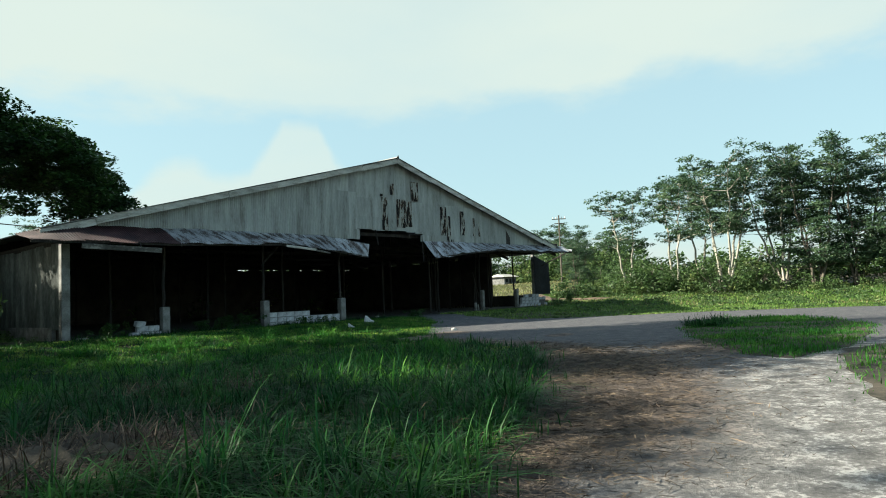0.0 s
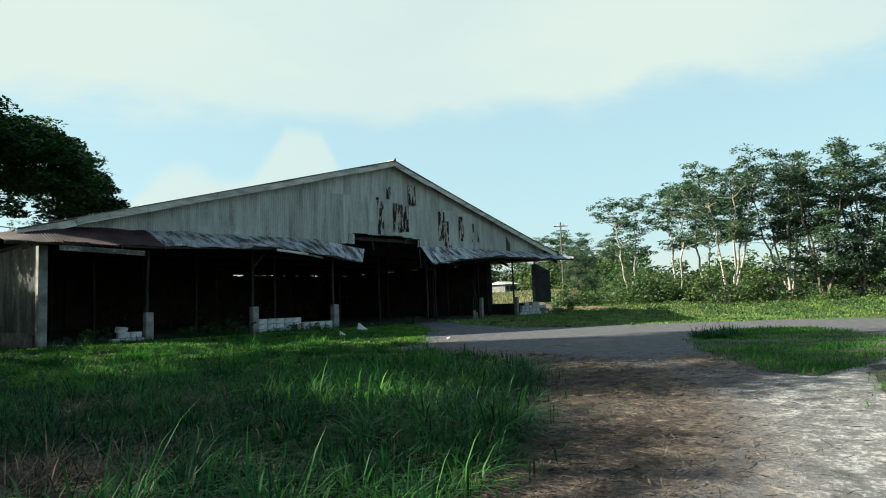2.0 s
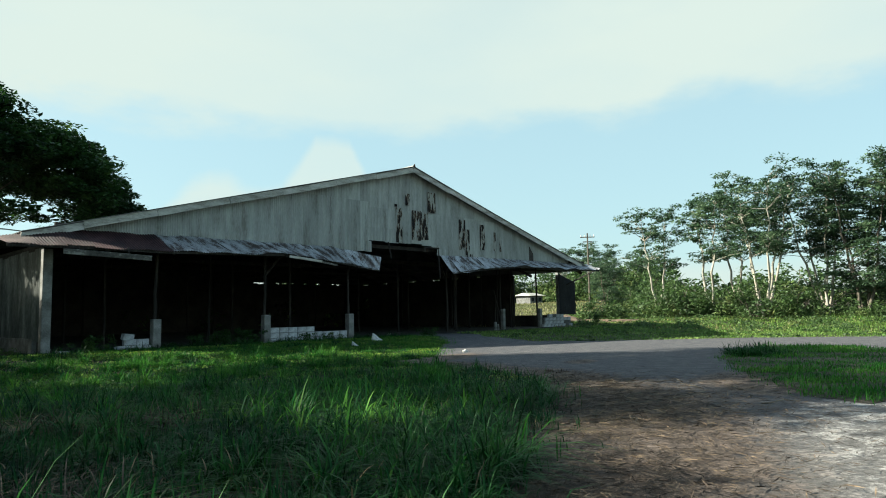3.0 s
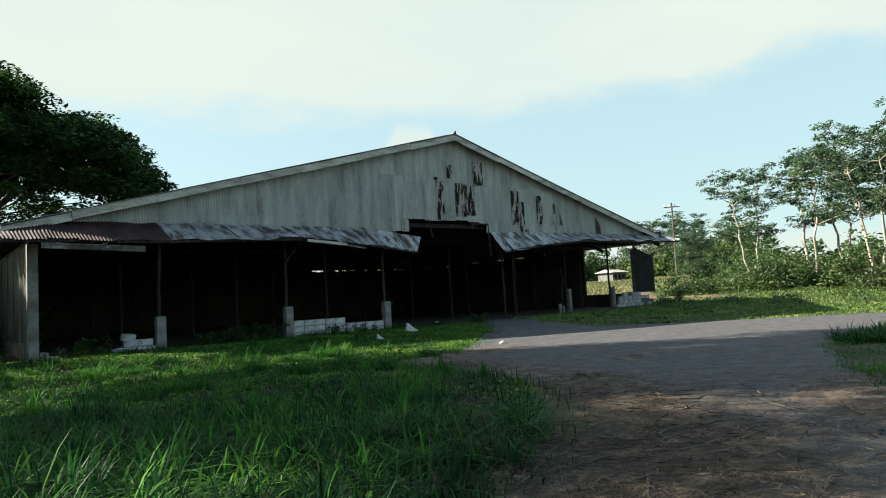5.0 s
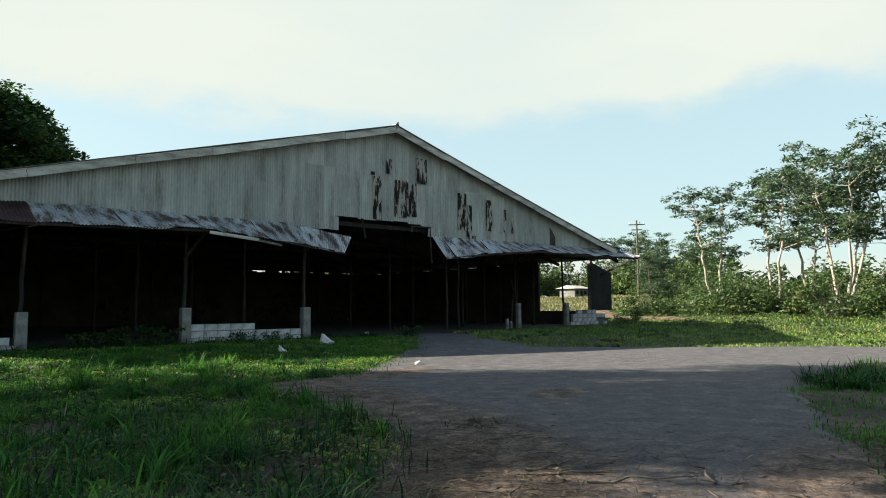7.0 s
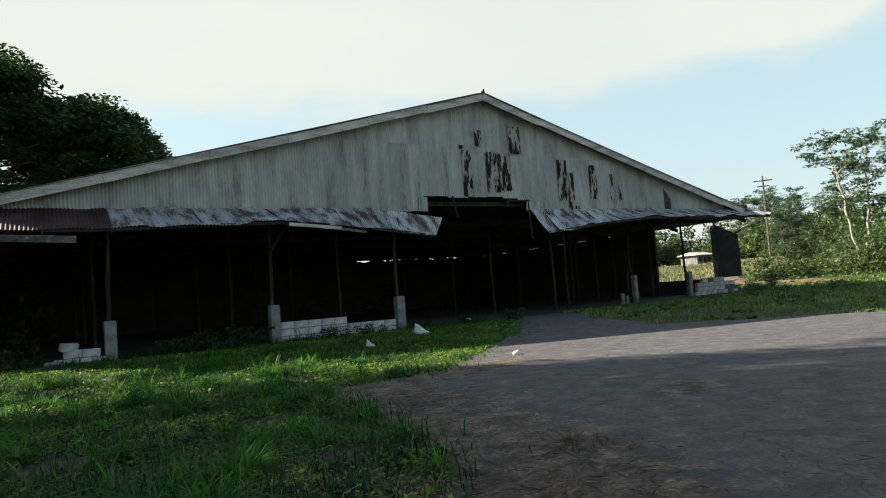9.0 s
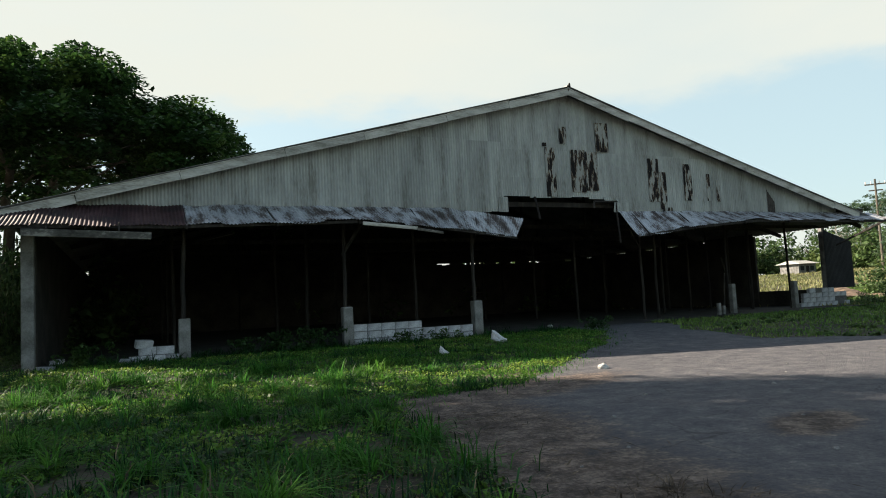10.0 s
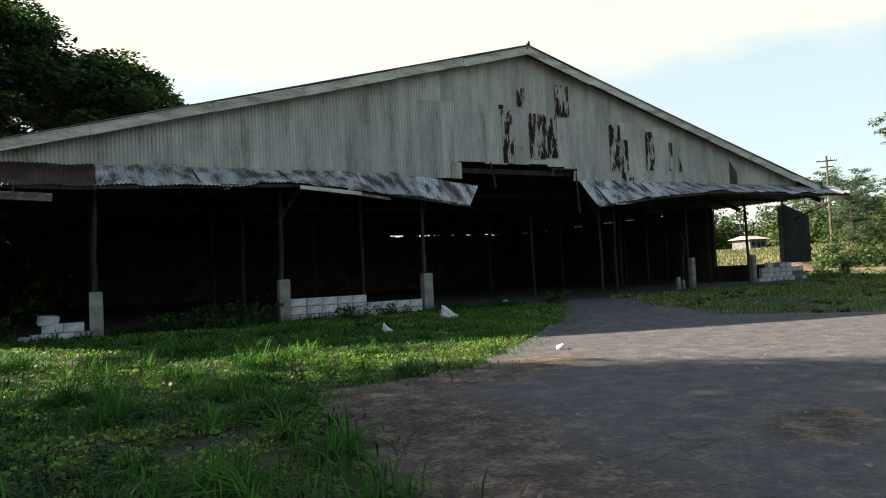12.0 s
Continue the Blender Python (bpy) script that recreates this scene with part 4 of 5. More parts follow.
def plant_field():
    kinds = [slender_tree(21, 10.2, "tall open tree with pale stems parting from one foot", 5, (27.9, -5.9, land(27.9, -5.9)), 0.5, 2.4, 1.15),
             slender_tree(22, 7.7, "slender open tree with one leaning stem and drooping leaves", 2, (28.8, 2.4, land(28.8, 2.4)), 0.5, 1.5, 1.0),
             slender_tree(23, 9.6, "tall leafy tree with several dark stems", 4, (29.8, -11.4, land(29.8, -11.4)), 0.2, 2.0, 1.15, 3)]
    for k, x, y, rz, s in ((1, 28.8, -1.6, 80, 1.08), (0, 30.8, -8.8, 140, 0.96), (2, 31.2, -13.6, 40, 1.0), (2, 31.6, -16.2, 200, 0.86), (2, 32.0, -20.5, 90, 0.95), (0, 33.0, -25.5, 60, 0.9),
                           (2, 31.0, -31.0, 20, 0.95), (1, 34.5, -1.4, 190, 1.08), (2, 33.5, 9.8, 30, 0.48), (2, 46.0, 17.0, 300, 0.5), (2, 58.0, 25.0, 210, 0.75), (2, 70.0, 36.0, 120, 0.9), (2, 52.0, 16.0, 250, 0.6), (1, 74.0, 42.0, 10, 1.1), (2, 66, 54, 70, 1.1), (2, 30, 58, 0, 1.0), (0, 2, 56, 0, 1.0)):
        c = copy_thing(kinds[k], pose(x, y, float(land(x, y)), 0, 0, rz))
        c.scale = (s, s, s)
    b1 = bush(31, "dense green scrub bush at the field edge", (26.5, -0.5, land(26.5, 0)))
    b2 = bush(32, "wide dark green scrub bush", (27.0, -5.5, land(27, 0)), 3.0, 2.9)
    b3 = bush(33, "low green shrub at the field edge", (24.2, 4.6, land(24.2, 0)), 2.0, 1.7)
    rnd = random.Random(77)
    line = [(33, -36), (31, -24), (29.5, -12), (27, -3), (26, 2), (34, 6), (48, 14), (66, 26), (74, 46), (50, 60), (10, 56), (-14, 50)]
    for (ax, ay), (bx, by) in zip(line, line[1:]):
        n = max(2, int(math.hypot(bx - ax, by - ay) / 3.2))
        for i in range(n):
            f = i / n
            for row in range(2 if ay < 20 else 1):
                x, y = ax + (bx - ax) * f + rnd.uniform(-1, 1) + row * 2.6, ay + (by - ay) * f + rnd.uniform(-1, 1)
                s = rnd.uniform(0.8, 1.3) * (1.0 + 0.25 * row) * (0.68 if ax < 40 and ay < 20 else 1.25 if ax < 50 and ay < 20 else 2.0)
                c = copy_thing(rnd.choice((b1, b2, b2, b3)), pose(x, y, float(land(x, y)) - 0.05, 0, 0, rnd.uniform(0, 360)))
                c.scale = (s, s, s * rnd.uniform(0.85, 1.25))
    for k in range(18):
        f = k / 17
        x, y = 46 + 8 * math.sin(f * 3.1) + rnd.uniform(-2, 2), -46 + 56 * f
        c = copy_thing(rnd.choice((b1, b2)), pose(x, y, 1.0, 0, 0, rnd.uniform(0, 360)))
        q = rnd.uniform(1.25, 1.75)
        c.scale = (q * 1.3, q * 1.3, q)
    # Bushes by the side wall; those out of view are added to shade it
    for x, y, sx, sz in ((-18.5, -0.4, 0.6, 1.7), (-16.7, 5.6, 0.5, 1.5), (-18.3, 2.2, 0.6, 1.5), (-18.6, 6.5, 0.8, 1.9), (-17.6, 9.6, 0.7, 1.9)):
        c = copy_thing(b2, pose(x, y, 0.1, 0, 0, x * 61))
        c.scale = (sx, sx, sz)
        tagged(c, "tall overgrown bush beside the warehouse wall, partly unseen, added to shade it")
    for x, y, q in ((-16.8, 13.5, 1.7), (-18.0, 19.0, 2.1), (-22.0, 24.0, 2.4), (-17.5, 27.0, 2.2), (-10.0, 28.5, 1.7), (-4.0, 29.0, 1.9), (2.0, 28.5, 1.7), (8.0, 29.0, 1.9), (13.0, 28.0, 1.7), (18.5, 22.0, 1.6), (19.0, 16.0, 1.5)):
        c = copy_thing(b2, pose(x, y, 0.1, 0, 0, x * 37))
        c.scale = (q * 0.9, q * 0.9, q)
        tagged(c, "tall dense bush growing behind the warehouse")
    # shrubs against the side wall and at the corner of the building
    for x, y, s in ((-15.9, 4.9, 0.42), (-16.3, 7.2, 0.8), (-15.8, 3.2, 0.3), (-15.7, 0.4, 0.22), (-16.8, 10.0, 1.0), (-15.7, 1.6, 0.2), (16.7, 1.6, 0.3), (17.3, 2.4, 0.36), (17.4, 4.2, 0.42)):
        c = copy_thing(b3, pose(x, y, -0.02, 0, 0, x * 50))
        c.scale = (s, s, s * 1.15)
        tagged(c, "shrub growing against the warehouse wall")


plant_field()


# ---- far things ----
def far_house():
    h = thing("house", "small white house with a pale roof across the field", "house", at=(60.8, 39.2, float(land(60.8, 39.2)) - 0.3))
    part("wall", box_bm((0, 0, 0.75), (3.0, 2.6, 1.6), 0.02), M["concrete"], h)
    bm = bmesh.new()
    a = [bm.verts.new(p) for p in ((-1.9, -1.7, 1.5), (1.9, -1.7, 1.5), (1.9, 1.7, 1.5), (-1.9, 1.7, 1.5), (-1.5, 0, 1.95), (1.5, 0, 1.95))]
    for f in ((0, 1, 5, 4), (2, 3, 4, 5), (3, 0, 4), (1, 2, 5), (0, 3, 2, 1)):
        bm.faces.new([a[i] for i in f])
    part("roof", bm, M["fascia"], h)
    for x in (-0.9, 0.8):
        part("window", box_bm((x, -1.3, 0.95), (0.6, 0.06, 0.5), 0.01), M["dark_glass"], h)
    part("door", box_bm((0.0, -1.3, 0.6), (0.5, 0.06, 1.2), 0.01), M["timber"], h)


far_house()


def utility_pole():
    p = thing("utility_pole", "weathered wooden utility pole with a crossarm", "pole", at=(53.2, 24.0, float(land(53.2, 24.0)) - 0.6))
    part("shaft", pole_bm((0, 0, -0.3), (0, 0, 9.6), 0.14, 0.09, 8), M["bark"], p)
    d = Vector((0.6, -0.8, 0))
    part("crossarm", beam_bm(d * -0.9 + Vector((0, 0, 9.1)), d * 0.9 + Vector((0, 0, 9.1)), 0.1, 0.12), M["bark"], p)
    part("crossarm", beam_bm(d * -0.6 + Vector((0, 0, 8.5)), d * 0.6 + Vector((0, 0, 8.5)), 0.1, 0.12), M["bark"], p)
    for k in (-0.8, -0.35, 0.35, 0.8):
        part("insulator", pole_bm(d * k + Vector((0, 0, 9.15)), d * k + Vector((0, 0, 9.4)), 0.05, 0.04, 6, rings=1), M["white_wall"], p)


utility_pole()


def mound(name, x, y, length, width, height, rz, mat, label):
    bm = bmesh.new()
    n, m = 26, 10
    g = [[None] * (m + 1) for _ in range(n + 1)]
    for i in range(n + 1):
        for j in range(m + 1):
            u, v = i / n * 2 - 1, j / m * 2 - 1
            k = max(0, 1 - u * u) * max(0, 1 - v * v)
            z = height * k * (0.75 + 0.5 * noise.noise((u * 4, v * 3, x))) - 0.03
            g[i][j] = bm.verts.new((u * length / 2, v * width / 2, z))
    for i in range(n):
        for j in range(m):
            f = bm.faces.new((g[i][j], g[i + 1][j], g[i + 1][j + 1], g[i][j + 1]))
            f.smooth = True
    me = bpy.data.meshes.new(name)
    bm.to_mesh(me)
    bm.free()
    me.materials.append(mat)
    ob = tagged(new(name, me), label, "mound", kind="structure")
    ob.matrix_basis = pose(x, y, float(land(x, y)), 0, 0, rz)
    return ob


mound("soil_mound", 21.5, 3.0, 9, 1.6, 0.3, -80, M["red_soil"], "low bank of bare reddish soil")
mound("soil_mound", 24.5, 8.5, 12, 2.4, 0.5, 40, M["red_soil"], "low bank of bare reddish soil")


# ---- small things on the ground ----
def crumpled_bag(x, y, s, rz, label):
    """A limp sack, slumped to one side, its mouth pulled up to a point."""
    bm = bmesh.new()
    bmesh.ops.create_icosphere(bm, subdivisions=4, radius=0.5)
    for v in bm.verts:
        n = abs(noise.noise(v.co * 2.6 + Vector((x, y, 0)))) * 0.5 + abs(noise.noise(v.co * 6 + Vector((0, x, y)))) * 0.22
        v.co = v.co * (1.12 - n)
        rise = max(v.co.z, 0) * 2
        v.co.x = v.co.x * (1.25 - 0.75 * rise) - 0.45 * rise
        v.co.y *= 0.75 - 0.35 * rise
        v.co.z = max(v.co.z * (0.7 + 0.7 * rise) + 0.2, -0.02)
    me = bpy.data.meshes.new("plastic_bag")
    bm.to_mesh(me)
    bm.free()
    me.materials.append(M["plastic"])
    ob = tagged(new("plastic_bag", me), label, "bag")
    ob.matrix_basis = pose(x, y, float(land(x, y)), 0, 0, rz) @ Matrix.Scale(s, 4)
    return ob


crumpled_bag(-4.5, -3.0, 0.33, -35, "crumpled white plastic bag lying in the grass")
crumpled_bag(-6.7, -4.45, 0.19, -60, "small crumpled pale bag lying in the grass")


def rock(x, y, s, seed, label, name="stone", mat="stone"):
    bm = bmesh.new()
    bmesh.ops.create_icosphere(bm, subdivisions=2, radius=0.5)
    for v in bm.verts:
        v.co *= 1 + noise.noise(v.co * 2.2 + Vector((seed, 0, 0))) * 0.5
        v.co.z = max(v.co.z * 0.62 + 0.2, -0.02)
    me = bpy.data.meshes.new(name)
    bm.to_mesh(me)
    bm.free()
    me.materials.append(M[mat])
    ob = tagged(new(name, me), label, "stone")
    ob.matrix_basis = pose(x, y, float(land(x, y)) + 0.008, 0, 0, seed * 40) @ Matrix.Scale(s, 4)
    return ob


rock(-5.45, -8.35, 0.19, 1, "white stone lying on the asphalt")
rock(-0.2, 1.2, 0.2, 2, "pale stone at the warehouse entrance")
rnd = random.Random(90)
for k, (x, y) in enumerate(((-4.1, -10.9), (-6.85, -13.3), (-7.9, -14.4), (-7.4, -16.6), (-2.3, -14.1), (-12.7, -19.5), (-13.7, -17.5), (-5.2, -11.6), (-8.3, -12.2), (-9.1, -13.4), (-3.2, -10.2), (-9.8, -13.7), (-7.0, -11.2))):
    rock(x, y, rnd.uniform(0.03, 0.06), 10 + k, "small grey stone lying on the asphalt", mat="concrete")


# ---- grass, litter and twigs ----
def field(x, y, s, seed):
    """A smooth uneven field between about -1 and 1."""
    a = 0
    for k in range(5):
        g = np.random.RandomState(seed * 31 + k)
        w, p = g.uniform(-1, 1, 2) * (1.5 + k) / s, g.uniform(0, 6.28)
        a = a + np.sin(x * w[0] * 3 + y * w[1] * 3 + p + np.sin(y * w[0] * 2 + p)) / (1 + 0.5 * k)
    return a / 2.4


def blades(name, x, y, h, w, mat, label, seed, bend=0.5, z0=None, turn=None, squash=1.0, short=False):
    """One mesh of bent grass blades; short ones bend once."""
    r = np.random.RandomState(seed)
    n = len(x)
    a, lean = r.uniform(0, math.tau, n), np.abs(r.normal(0, bend, n)) + (0.08 if short else 0.3)
    a = a if turn is None else turn + r.normal(0, 0.7, n)
    side = np.stack([-np.sin(a), np.cos(a), 0 * a], -1)
    out = np.stack([np.cos(a), np.sin(a), 0 * a], -1)
    up = np.array([0, 0, 1.0])
    base = np.stack([x, y, (land(x, y) if z0 is None else z0) - 0.01 + 0 * x], -1)
    l2 = np.minimum(lean, 1.5)

    def along(u):
        return base + (out * (l2 * u * u * 0.85)[:, None] + up * squash * (u - 0.5 * l2 * u * u)[:, None]) * h[:, None]

    m1, m2, tip = along(0.4), along(0.76), along(1.0)
    wv = side * (w / 2)[:, None]
    if short:
        rows, loops, starts = [base - wv * 0.8, base + wv * 0.8, along(0.55) + wv, along(0.55) - wv, tip], [0, 1, 2, 3, 3, 2, 4], [0, 4]
    else:
        rows, loops, starts = [base - wv * 0.8, base + wv * 0.8, m1 + wv, m1 - wv, m2 + wv * 0.75, m2 - wv * 0.75, tip], [0, 1, 2, 3, 3, 2, 4, 5, 5, 4, 6], [0, 4, 8]
    P = np.stack(rows, 1).astype(np.float32)
    k, q = len(rows), len(loops)
    me = bpy.data.meshes.new(name)
    me.vertices.add(n * k)
    me.vertices.foreach_set("co", P.reshape(-1))
    me.loops.add(n * q)
    me.loops.foreach_set("vertex_index", (np.arange(n, dtype=np.int32)[:, None] * k + np.array(loops, np.int32)).reshape(-1))
    me.polygons.add(n * len(starts))
    me.polygons.foreach_set("loop_start", (np.arange(n, dtype=np.int32)[:, None] * q + np.array(starts, np.int32)).reshape(-1))
    me.materials.append(mat)
    me.update(calc_edges=True)
    return tagged(new(name, me), label, "grass", kind="stuff")


def scatter(n, x0, x1, y0, y1, seed):
    r = np.random.RandomState(seed)
    return r.uniform(x0, x1, n), r.uniform(y0, y1, n), r


def tufts(name, cx, cy, height, n, spread, width, mat, label, seed, bend=0.55, squash=1.0):
    """Tussocks: blades that arch outwards from the tuft centres."""
    r = np.random.RandomState(seed)
    k = np.repeat(np.arange(len(cx)), n)
    a, d = r.uniform(0, math.tau, len(k)), np.abs(r.normal(0, 1, len(k)))
    x, y = cx[k] + np.cos(a) * d * spread, cy[k] + np.sin(a) * d * spread
    h = height[k] * r.uniform(0.4, 1.2, len(k)) * (1.0 + 0.25 * (d < 0.6))
    return blades(name, x, y, h, width * r.uniform(0.6, 1.3, len(k)), mat, label, seed + 1, bend * 1.5, turn=a, squash=squash)


def near_grass():
    # low growth under everything
    x, y, r = scatter(150000, -30, -8, -24, -0.4, 1)
    off = ~inside(ROAD_EDGE, x + r.normal(0, 0.24, len(x)), y + r.normal(0, 0.24, len(x)))
    tall = np.clip((-y - 9.5) / 4.5, 0, 1)
    tuft = field(x, y, 1.6, 2)
    near = np.clip(1.25 - np.hypot(x + 16, y + 16) / 26, 0.2, 1)
    bald = (field(x, y, 0.9, 61) < -0.25) & (x > -15.5) & (y > -15.5)
    keep = off & (r.uniform(0, 1, len(x)) < near * np.where(tuft > -0.3, 0.9, 0.45 + 0.2 * tall) * np.where(bald, 0.12, 1.0)) & (np.hypot(x + 21.15, (y + 18.2) * 1.2) > 1.05)
    x, y, tall, tuft = x[keep], y[keep], tall[keep], tuft[keep]
    h = np.maximum((0.09 + 0.13 * tall) * (1 + 0.4 * tuft) * r.uniform(0.5, 1.4, len(x)), 0.04)
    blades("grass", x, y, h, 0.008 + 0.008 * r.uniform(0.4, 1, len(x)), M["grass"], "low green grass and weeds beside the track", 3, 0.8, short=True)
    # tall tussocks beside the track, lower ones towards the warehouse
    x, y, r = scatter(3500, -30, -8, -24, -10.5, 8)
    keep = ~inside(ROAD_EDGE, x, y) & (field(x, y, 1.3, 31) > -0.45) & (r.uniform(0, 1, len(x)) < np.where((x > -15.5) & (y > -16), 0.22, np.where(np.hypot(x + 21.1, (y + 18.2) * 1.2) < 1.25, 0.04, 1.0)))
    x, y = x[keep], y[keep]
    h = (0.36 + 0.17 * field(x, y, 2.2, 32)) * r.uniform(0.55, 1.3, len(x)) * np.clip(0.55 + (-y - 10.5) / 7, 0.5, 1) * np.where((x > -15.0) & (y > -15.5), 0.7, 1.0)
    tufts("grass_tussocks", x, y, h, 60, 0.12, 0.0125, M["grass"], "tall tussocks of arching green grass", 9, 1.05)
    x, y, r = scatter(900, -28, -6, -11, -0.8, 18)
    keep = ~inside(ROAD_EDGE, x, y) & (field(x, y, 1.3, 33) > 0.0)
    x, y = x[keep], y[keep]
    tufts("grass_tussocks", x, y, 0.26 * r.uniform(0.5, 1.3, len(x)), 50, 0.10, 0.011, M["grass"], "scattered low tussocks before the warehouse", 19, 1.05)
    # rank broad blades standing out of the rest
    x, y, r = scatter(900, -24, -10.5, -22, -12.0, 81)
    keep = ~inside(ROAD_EDGE, x, y) & (field(x, y, 1.2, 35) > 0.1 + 0.25 * (y > -15)) & (np.hypot(x + 21.1, (y + 18.2) * 1.2) > 1.2)
    x, y = x[keep], y[keep]
    tufts("grass_tussocks", x, y, (0.28 + 0.2 * np.clip(x + 18, 0, 1)) * r.uniform(0.6, 1.2, len(x)), 12, 0.10, 0.017, M["rank_grass"], "rank bright green tussocks with broad blades", 82, 0.95)
    x, y, r = scatter(900, -22, -8, -15.0, -4.5, 83)
    keep = ~inside(ROAD_EDGE, x, y) & (field(x, y, 1.0, 36) > 0.05)
    x, y = x[keep], y[keep]
    tufts("grass_tussocks", x, y, 0.32 * r.uniform(0.5, 1.3, len(x)), 80, 0.09, 0.012, M["rank_grass"], "bright green clumps in the low grass", 84, 1.05)
    # Verge blades get the brighter green where sun falls: light put in as colour
    x, y, r = scatter(260, -17.5, -13.5, -17.8, -14.5, 85)
    keep = ~inside(ROAD_EDGE, x + 0.25, y - 0.25)
    x, y = x[keep], y[keep]
    tufts("grass_tussocks", x, y, 0.35 * r.uniform(0.6, 1.25, len(x)), 9, 0.08, 0.019, M["rank_grass"], "tall broad blades at the verge, coloured bright for the sun on them", 86, 0.8)
    r = np.random.RandomState(71)
    x, y = r.uniform(-14.6, -0.9, 190), r.uniform(-1.1, 0.25, 190)
    tufts("weeds", x, y, 0.26 * r.uniform(0.4, 1.3, len(x)), 30, 0.13, 0.014, M["grass"], "dark weeds growing along the warehouse front", 72, 0.9)
    # leafy weeds standing before the dark front
    for hx, hy, n, h in ((-9.4, -0.6, 34, 0.55), (-8.6, -0.7, 30, 0.5), (-10.4, -0.6, 18, 0.38), (-6.2, -0.9, 16, 0.3), (-0.4, -1.6, 22, 0.32), (-13.9, -0.9, 26, 0.5), (-5.0, -0.8, 12, 0.28), (17.2, 0.9, 26, 0.7)):
        a, d, z = r.uniform(0, math.tau, n), np.abs(r.normal(0, 0.3, n)), h * r.uniform(0.15, 1.0, n)
        px, py = hx + np.cos(a) * d * 1.3, hy + np.sin(a) * d * 0.7
        c = np.stack([px, py, land(px, py) + z, 0.13 + 0 * z, 0.09 + 0 * z], -1)
        tagged(new("weeds", leaves("weeds", c, 26, 0.085, M["leaf"], int(n), 0.35, 0.5)), "clump of dark leafy weeds beside the wall", "weeds", kind="stuff")
    # broad-leaved weeds
    x, y, r = scatter(5200, -28, -8, -23.5, -1, 28)
    keep = ~inside(ROAD_EDGE, x, y) & (field(x, y, 1.1, 34) > 0.15)
    c = np.stack([x[keep], y[keep], 0.06 + 0 * x[keep], 0.09 + 0 * x[keep], 0.06 + 0 * x[keep]], -1)
    tagged(new("weeds", leaves("weeds", c, 14, 0.07, M["leaf"], 5, 0.5, 0.7)), "small broad-leaved weeds in the grass", "weeds", kind="stuff")
    x, y, r = scatter(22000, -24, -1, -16, -1, 38)
    keep = ~inside(ROAD_EDGE, x, y) & (field(x, y, 0.9, 61) > -0.3)
    x, y = x[keep], y[keep]
    c = np.stack([x, y, land(x, y) + 0.035, 0.15 + 0 * x, 0.035 + 0 * x], -1)
    tagged(new("ground_cover", leaves("ground_cover", c, 9, 0.055, M["mat"], 6, 0.4, 0.6)), "low mat of small green leaves", "weeds", kind="stuff")
    # heaps of dead grey grass
    mound("grass_heap", -21.15, -18.2, 2.1, 1.5, 0.34, 35, M["soil"], "low heap of cut dead grass in the tall grass")
    mound("grass_heap", -18.6, -15.0, 1.2, 0.8, 0.16, 10, M["soil"], "low heap of cut dead grass in the tall grass")
    r = np.random.RandomState(51)
    for k, (hx, hy, sp, n) in enumerate(((-20.9, -18.1, 0.5, 150), (-21.7, -18.6, 0.45, 80), (-18.8, -14.8, 0.4, 16), (-18.0, -15.2, 0.3, 10), (-13.3, -14.4, 0.35, 12), (-10.0, -14.6, 0.3, 10))):
        tufts("dead_grass", hx + r.normal(0, sp, n), hy + r.normal(0, sp * 0.7, n), (0.4 if hy < -14.7 and hx < -11 else 0.11) * r.uniform(0.6, 1.4, n), 50, 0.16, 0.009, M["straw"], "heap of dead grey-brown grass", 60 + k, 1.3, 0.75)
    # between the road and the warehouse
    x, y, r = scatter(70000, -16, 0, -10.4, -0.3, 4)
    keep = ~inside(ROAD_EDGE, x + r.normal(0, 0.3, len(x)), y + r.normal(0, 0.3, len(x))) & (field(x, y, 1.4, 5) > -0.6 + 0.5 * r.uniform(-1, 1, len(x)) + np.clip((-10 - x) / 4, 0, 1) * 0.9)
    x, y = x[keep], y[keep]
    blades("grass", x, y, 0.10 * r.uniform(0.4, 1.4, len(x)) * (1 + 0.4 * field(x, y, 1.2, 6)), 0.012 + 0 * x, M["rank_grass"], "short uneven grass before the warehouse", 6, 0.6, short=True)
    # island and corner
    for n, x0, x1, y0, y1, edge, seed, label in ((90000, -12, 3, -21, -14.6, ISLAND_EDGE, 7, "short green grass growing on the island in the road"), (50000, -20, 2, -32, -21.2, CORNER_EDGE, 77, "short green grass at the corner of the track")):
        x, y, r = scatter(n, x0, x1, y0, y1, seed)
        jx, jy = x + r.normal(0, 0.13, n), y + r.normal(0, 0.13, n)
        keep = inside(edge, jx, jy) & (r.uniform(0, 1, n) < 0.55 + 0.6 * field(x, y, 1.0, 10))
        x, y = x[keep], y[keep]
        rim = np.clip(0.4 + 0.6 * field(x, y, 2.0, 9), 0.15, 1.2)
        blades("grass", x, y, (0.06 + 0.15 * rim) * r.uniform(0.4, 1.35, len(x)), 0.014 + 0 * x, M["rank_grass"], label, seed + 1, 0.95, short=True)
    k = np.random.RandomState(3)
    x, y = -2.9 + k.normal(0, 0.5, 26), -16.1 + k.normal(0, 0.3, 26)
    tufts("grass_tussocks", x, y, 0.36 * k.uniform(0.6, 1.2, 26), 50, 0.12, 0.018, M["grass"], "taller tussocks at the edge of the island", 12, 0.5)
    # yellowed blades among the green
    x, y, r = scatter(11000, -29, -4, -24, -1, 14)
    keep = ~inside(ROAD_EDGE, x, y) & (field(x, y, 2.4, 15) > 0.1)
    x, y = x[keep], y[keep]
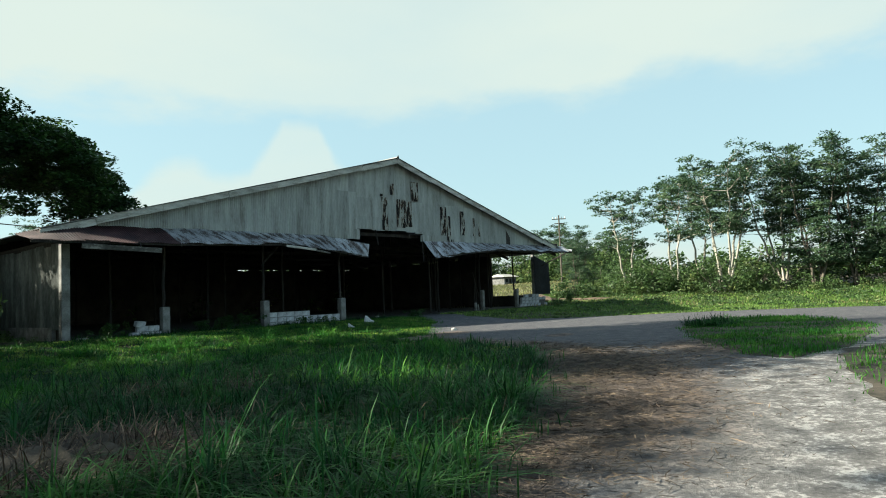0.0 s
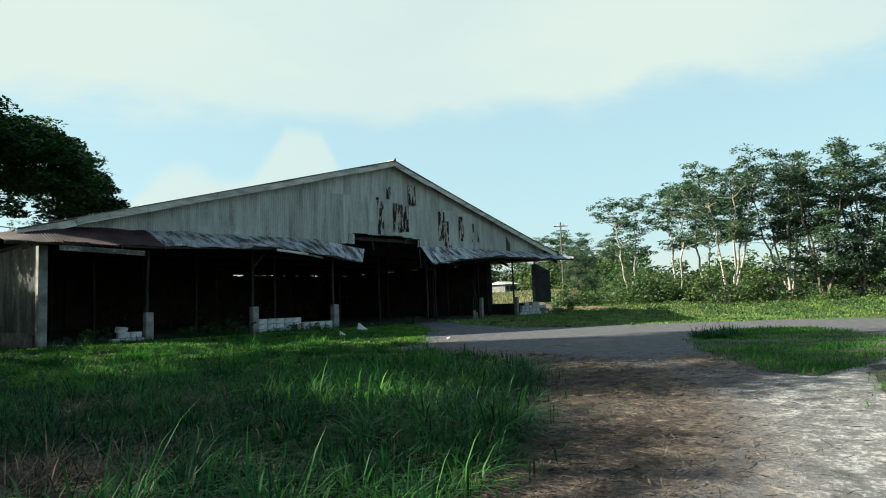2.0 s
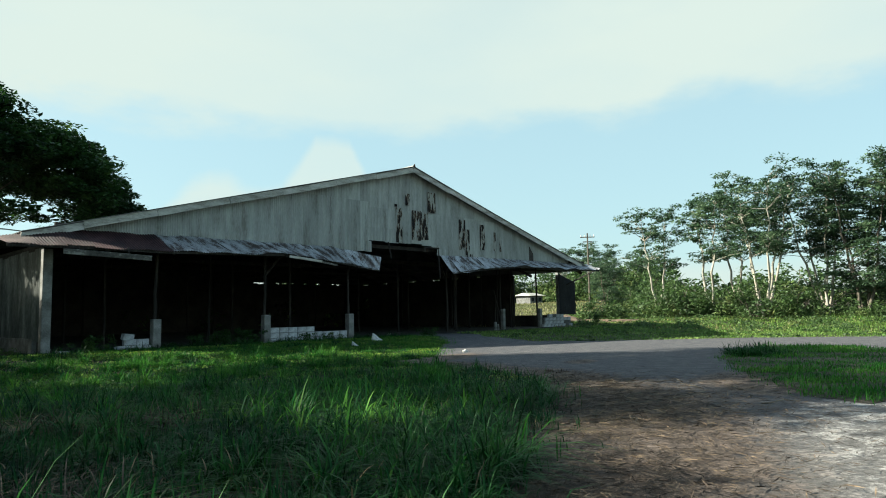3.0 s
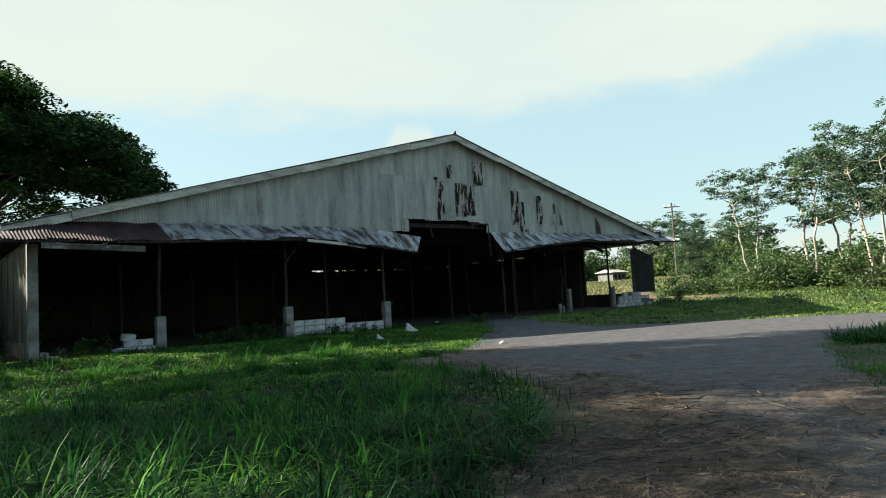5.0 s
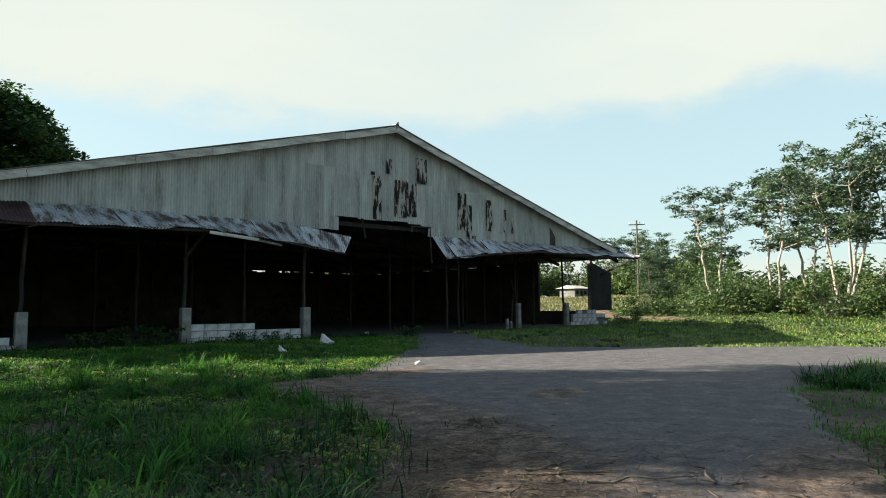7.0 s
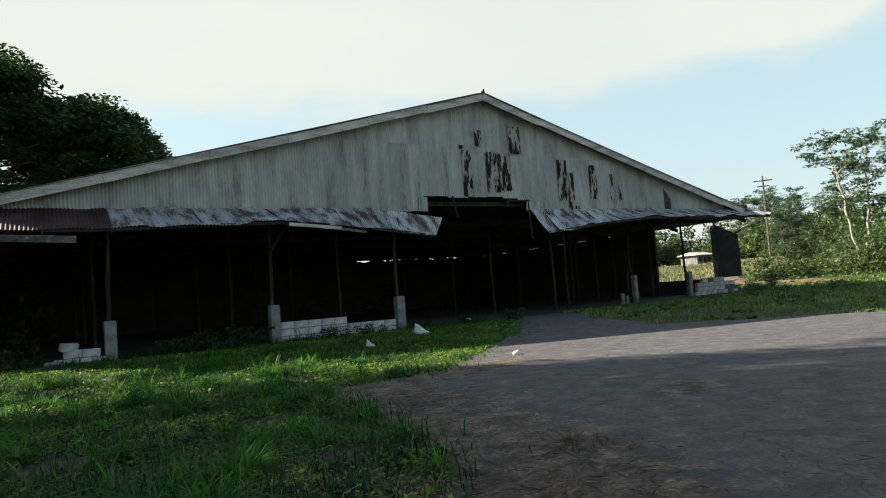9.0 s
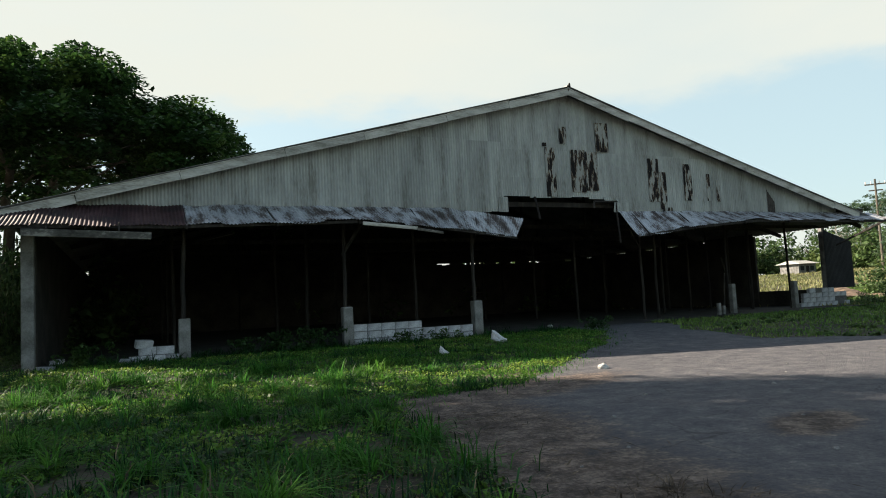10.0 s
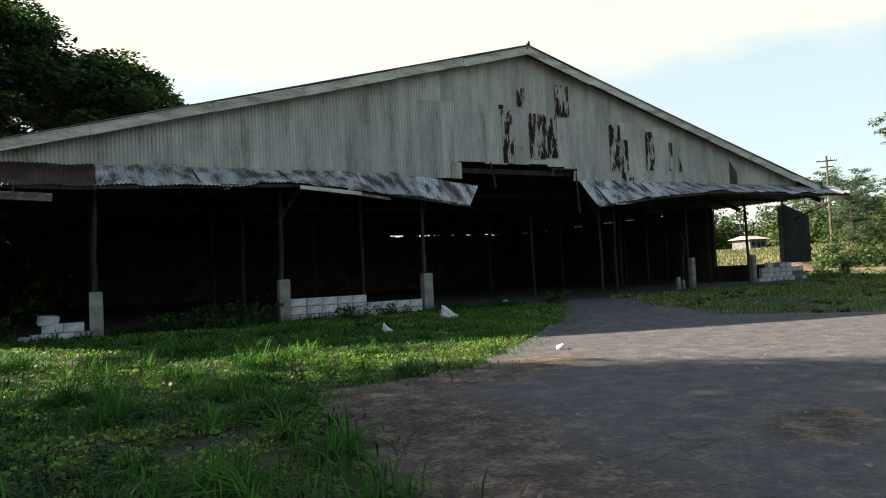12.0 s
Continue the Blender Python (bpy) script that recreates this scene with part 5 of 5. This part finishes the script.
    blades("dry_grass", x, y, np.where(y < -11, 0.3, 0.13) * r.uniform(0.4, 1.2, len(x)), 0.012 + 0 * x, M["dry_grass"], "dead straw-coloured blades among the grass", 16, 0.9)


def lawn():
    x, y, r = scatter(150000, 0.6, 34, -26, 12, 21)
    d = np.hypot(x + 20, y + 20)
    keep = ~inside(ROAD_EDGE, x, y) & ~((x < 15.4) & (y > 0.1)) & (r.uniform(0, 1, len(x)) < np.clip(34 / d, 0.3, 1))
    x, y, d = x[keep], y[keep], d[keep]
    f = field(x, y, 3.5, 22)
    h = (0.09 + 0.12 * np.clip((x - 12) / 15, 0, 1)) * (1 + 0.6 * f) * r.uniform(0.5, 1.4, len(x))
    blades("grass", x, y, np.maximum(h, 0.05), 0.011 + 0.0007 * d, M["lawn"], "green grass of the field beyond the road, coloured lighter as sunlit", 23, 0.95, short=True)
    x, y, r = scatter(2600, 1.5, 33, -24, 10, 91)
    keep = ~inside(ROAD_EDGE, x, y) & ~((x < 15.6) & (y > -0.4)) & (field(x, y, 2.2, 92) > np.where(x > 14, -0.1, 0.25))
    x, y = x[keep], y[keep]
    big = np.clip((x - 8) / 14, 0.25, 1)
    c = np.stack([x, y, land(x, y) + 0.12 * big, 0.5 * big, 0.16 * big], -1)
    tagged(new("weeds", leaves("weeds", c, 26, 0.16, M["scrub"], 93, 0.35, 0.5)), "scattered leafy weeds in the sunny field", "weeds", kind="stuff")
    x, y, r = scatter(34000, 16, 68, 2, 48, 27)
    keep = (y < x * 1.0 + 4) & ~((x < 34) & (y < 14))
    x, y = x[keep], y[keep]
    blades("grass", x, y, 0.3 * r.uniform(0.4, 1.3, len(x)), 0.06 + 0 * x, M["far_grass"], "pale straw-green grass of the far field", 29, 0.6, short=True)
    x, y, r = scatter(16000, 14, 34, -34, 16, 24)
    keep = ~inside(ROAD_EDGE, x, y) & (field(x, y, 3, 25) > 0.0)
    x, y = x[keep], y[keep]
    blades("dry_grass", x, y, 0.2 * r.uniform(0.5, 1.3, len(x)), 0.04 + 0 * x, M["hay"], "straw-coloured grass in the field", 26, 0.6)


def litter():
    """Straw, dead leaves and twigs strewn over the track."""
    r = np.random.RandomState(41)
    spots = ((-15.3, -19.2, 1.7, 5200), (-13.6, -18.6, 1.5, 4600), (-12.0, -17.3, 1.4, 4200), (-17.2, -20.3, 0.9, 4500), (-18.9, -20.9, 0.7, 3000), (-11.2, -15.6, 0.9, 2400), (-10.6, -13.3, 0.7, 600), (-9.9, -11.5, 0.6, 900), (-9.2, -18.6, 1.1, 600), (-13.9, -17.6, 0.9, 600))
    X, Y = [], []
    for x, y, s, n in spots:
        X.append(r.normal(x, s, n)), Y.append(r.normal(y, s * 0.7, n))
    x, y = np.concatenate(X), np.concatenate(Y)
    n = len(x)
    a = r.uniform(0, math.tau, n)
    ln, wd = r.uniform(0.02, 0.10, n), r.uniform(0.0015, 0.006, n)
    c = np.stack([x, y, 0.026 + r.uniform(0, 0.03, n)], -1)
    u = np.stack([np.cos(a), np.sin(a), r.normal(0, 0.12, n)], -1) * ln[:, None]
    v = np.stack([-np.sin(a), np.cos(a), r.normal(0, 0.4, n)], -1) * wd[:, None]
    tagged(new("litter", quads("litter", c, u, v, M["straw"])), "brown straw and dead leaves strewn on the track", "litter", kind="stuff")
    r = np.random.RandomState(45)
    for k, (hx, hy, sx, sy, n) in enumerate(((-14.6, -18.9, 1.2, 0.5, 120), (-13.0, -18.3, 0.9, 0.5, 110), (-12.3, -16.9, 0.7, 0.5, 80), (-16.8, -20.1, 0.9, 0.3, 60), (-11.2, -15.4, 0.4, 0.6, 40), (-18.9, -20.9, 0.8, 0.25, 40))):
        tufts("straw_heap", hx + r.normal(0, sx, n), hy + r.normal(0, sy, n), 0.2 * r.uniform(0.5, 1.3, n), 26, 0.12, 0.006, M["straw" if k % 2 else "dry_grass"], "flattened heap of dry brown straw on the track", 90 + k, 1.6, 0.4)
    rnd = random.Random(6)
    for k in range(40):
        x, y = rnd.gauss(-12.3, 1.6), rnd.gauss(-17.6, 0.9)
        a, ln = rnd.uniform(-0.6, 0.9) + math.pi * rnd.randint(0, 1), rnd.uniform(0.3, 1.1)
        bm = bmesh.new()
        limb(bm, wander((0, 0, 0.014), (math.cos(a) * ln, math.sin(a) * ln, 0.022), 5, 0.03, rnd), 0.011, 0.005, 5)
        me = bpy.data.meshes.new("twig")
        bm.to_mesh(me)
        bm.free()
        me.materials.append(M["bark"])
        ob = tagged(new("twig", me), "dry bent twig lying on the track", "twig", "twigs on the track")
        ob.location = (x, y, 0.012)


near_grass()
lawn()
litter()
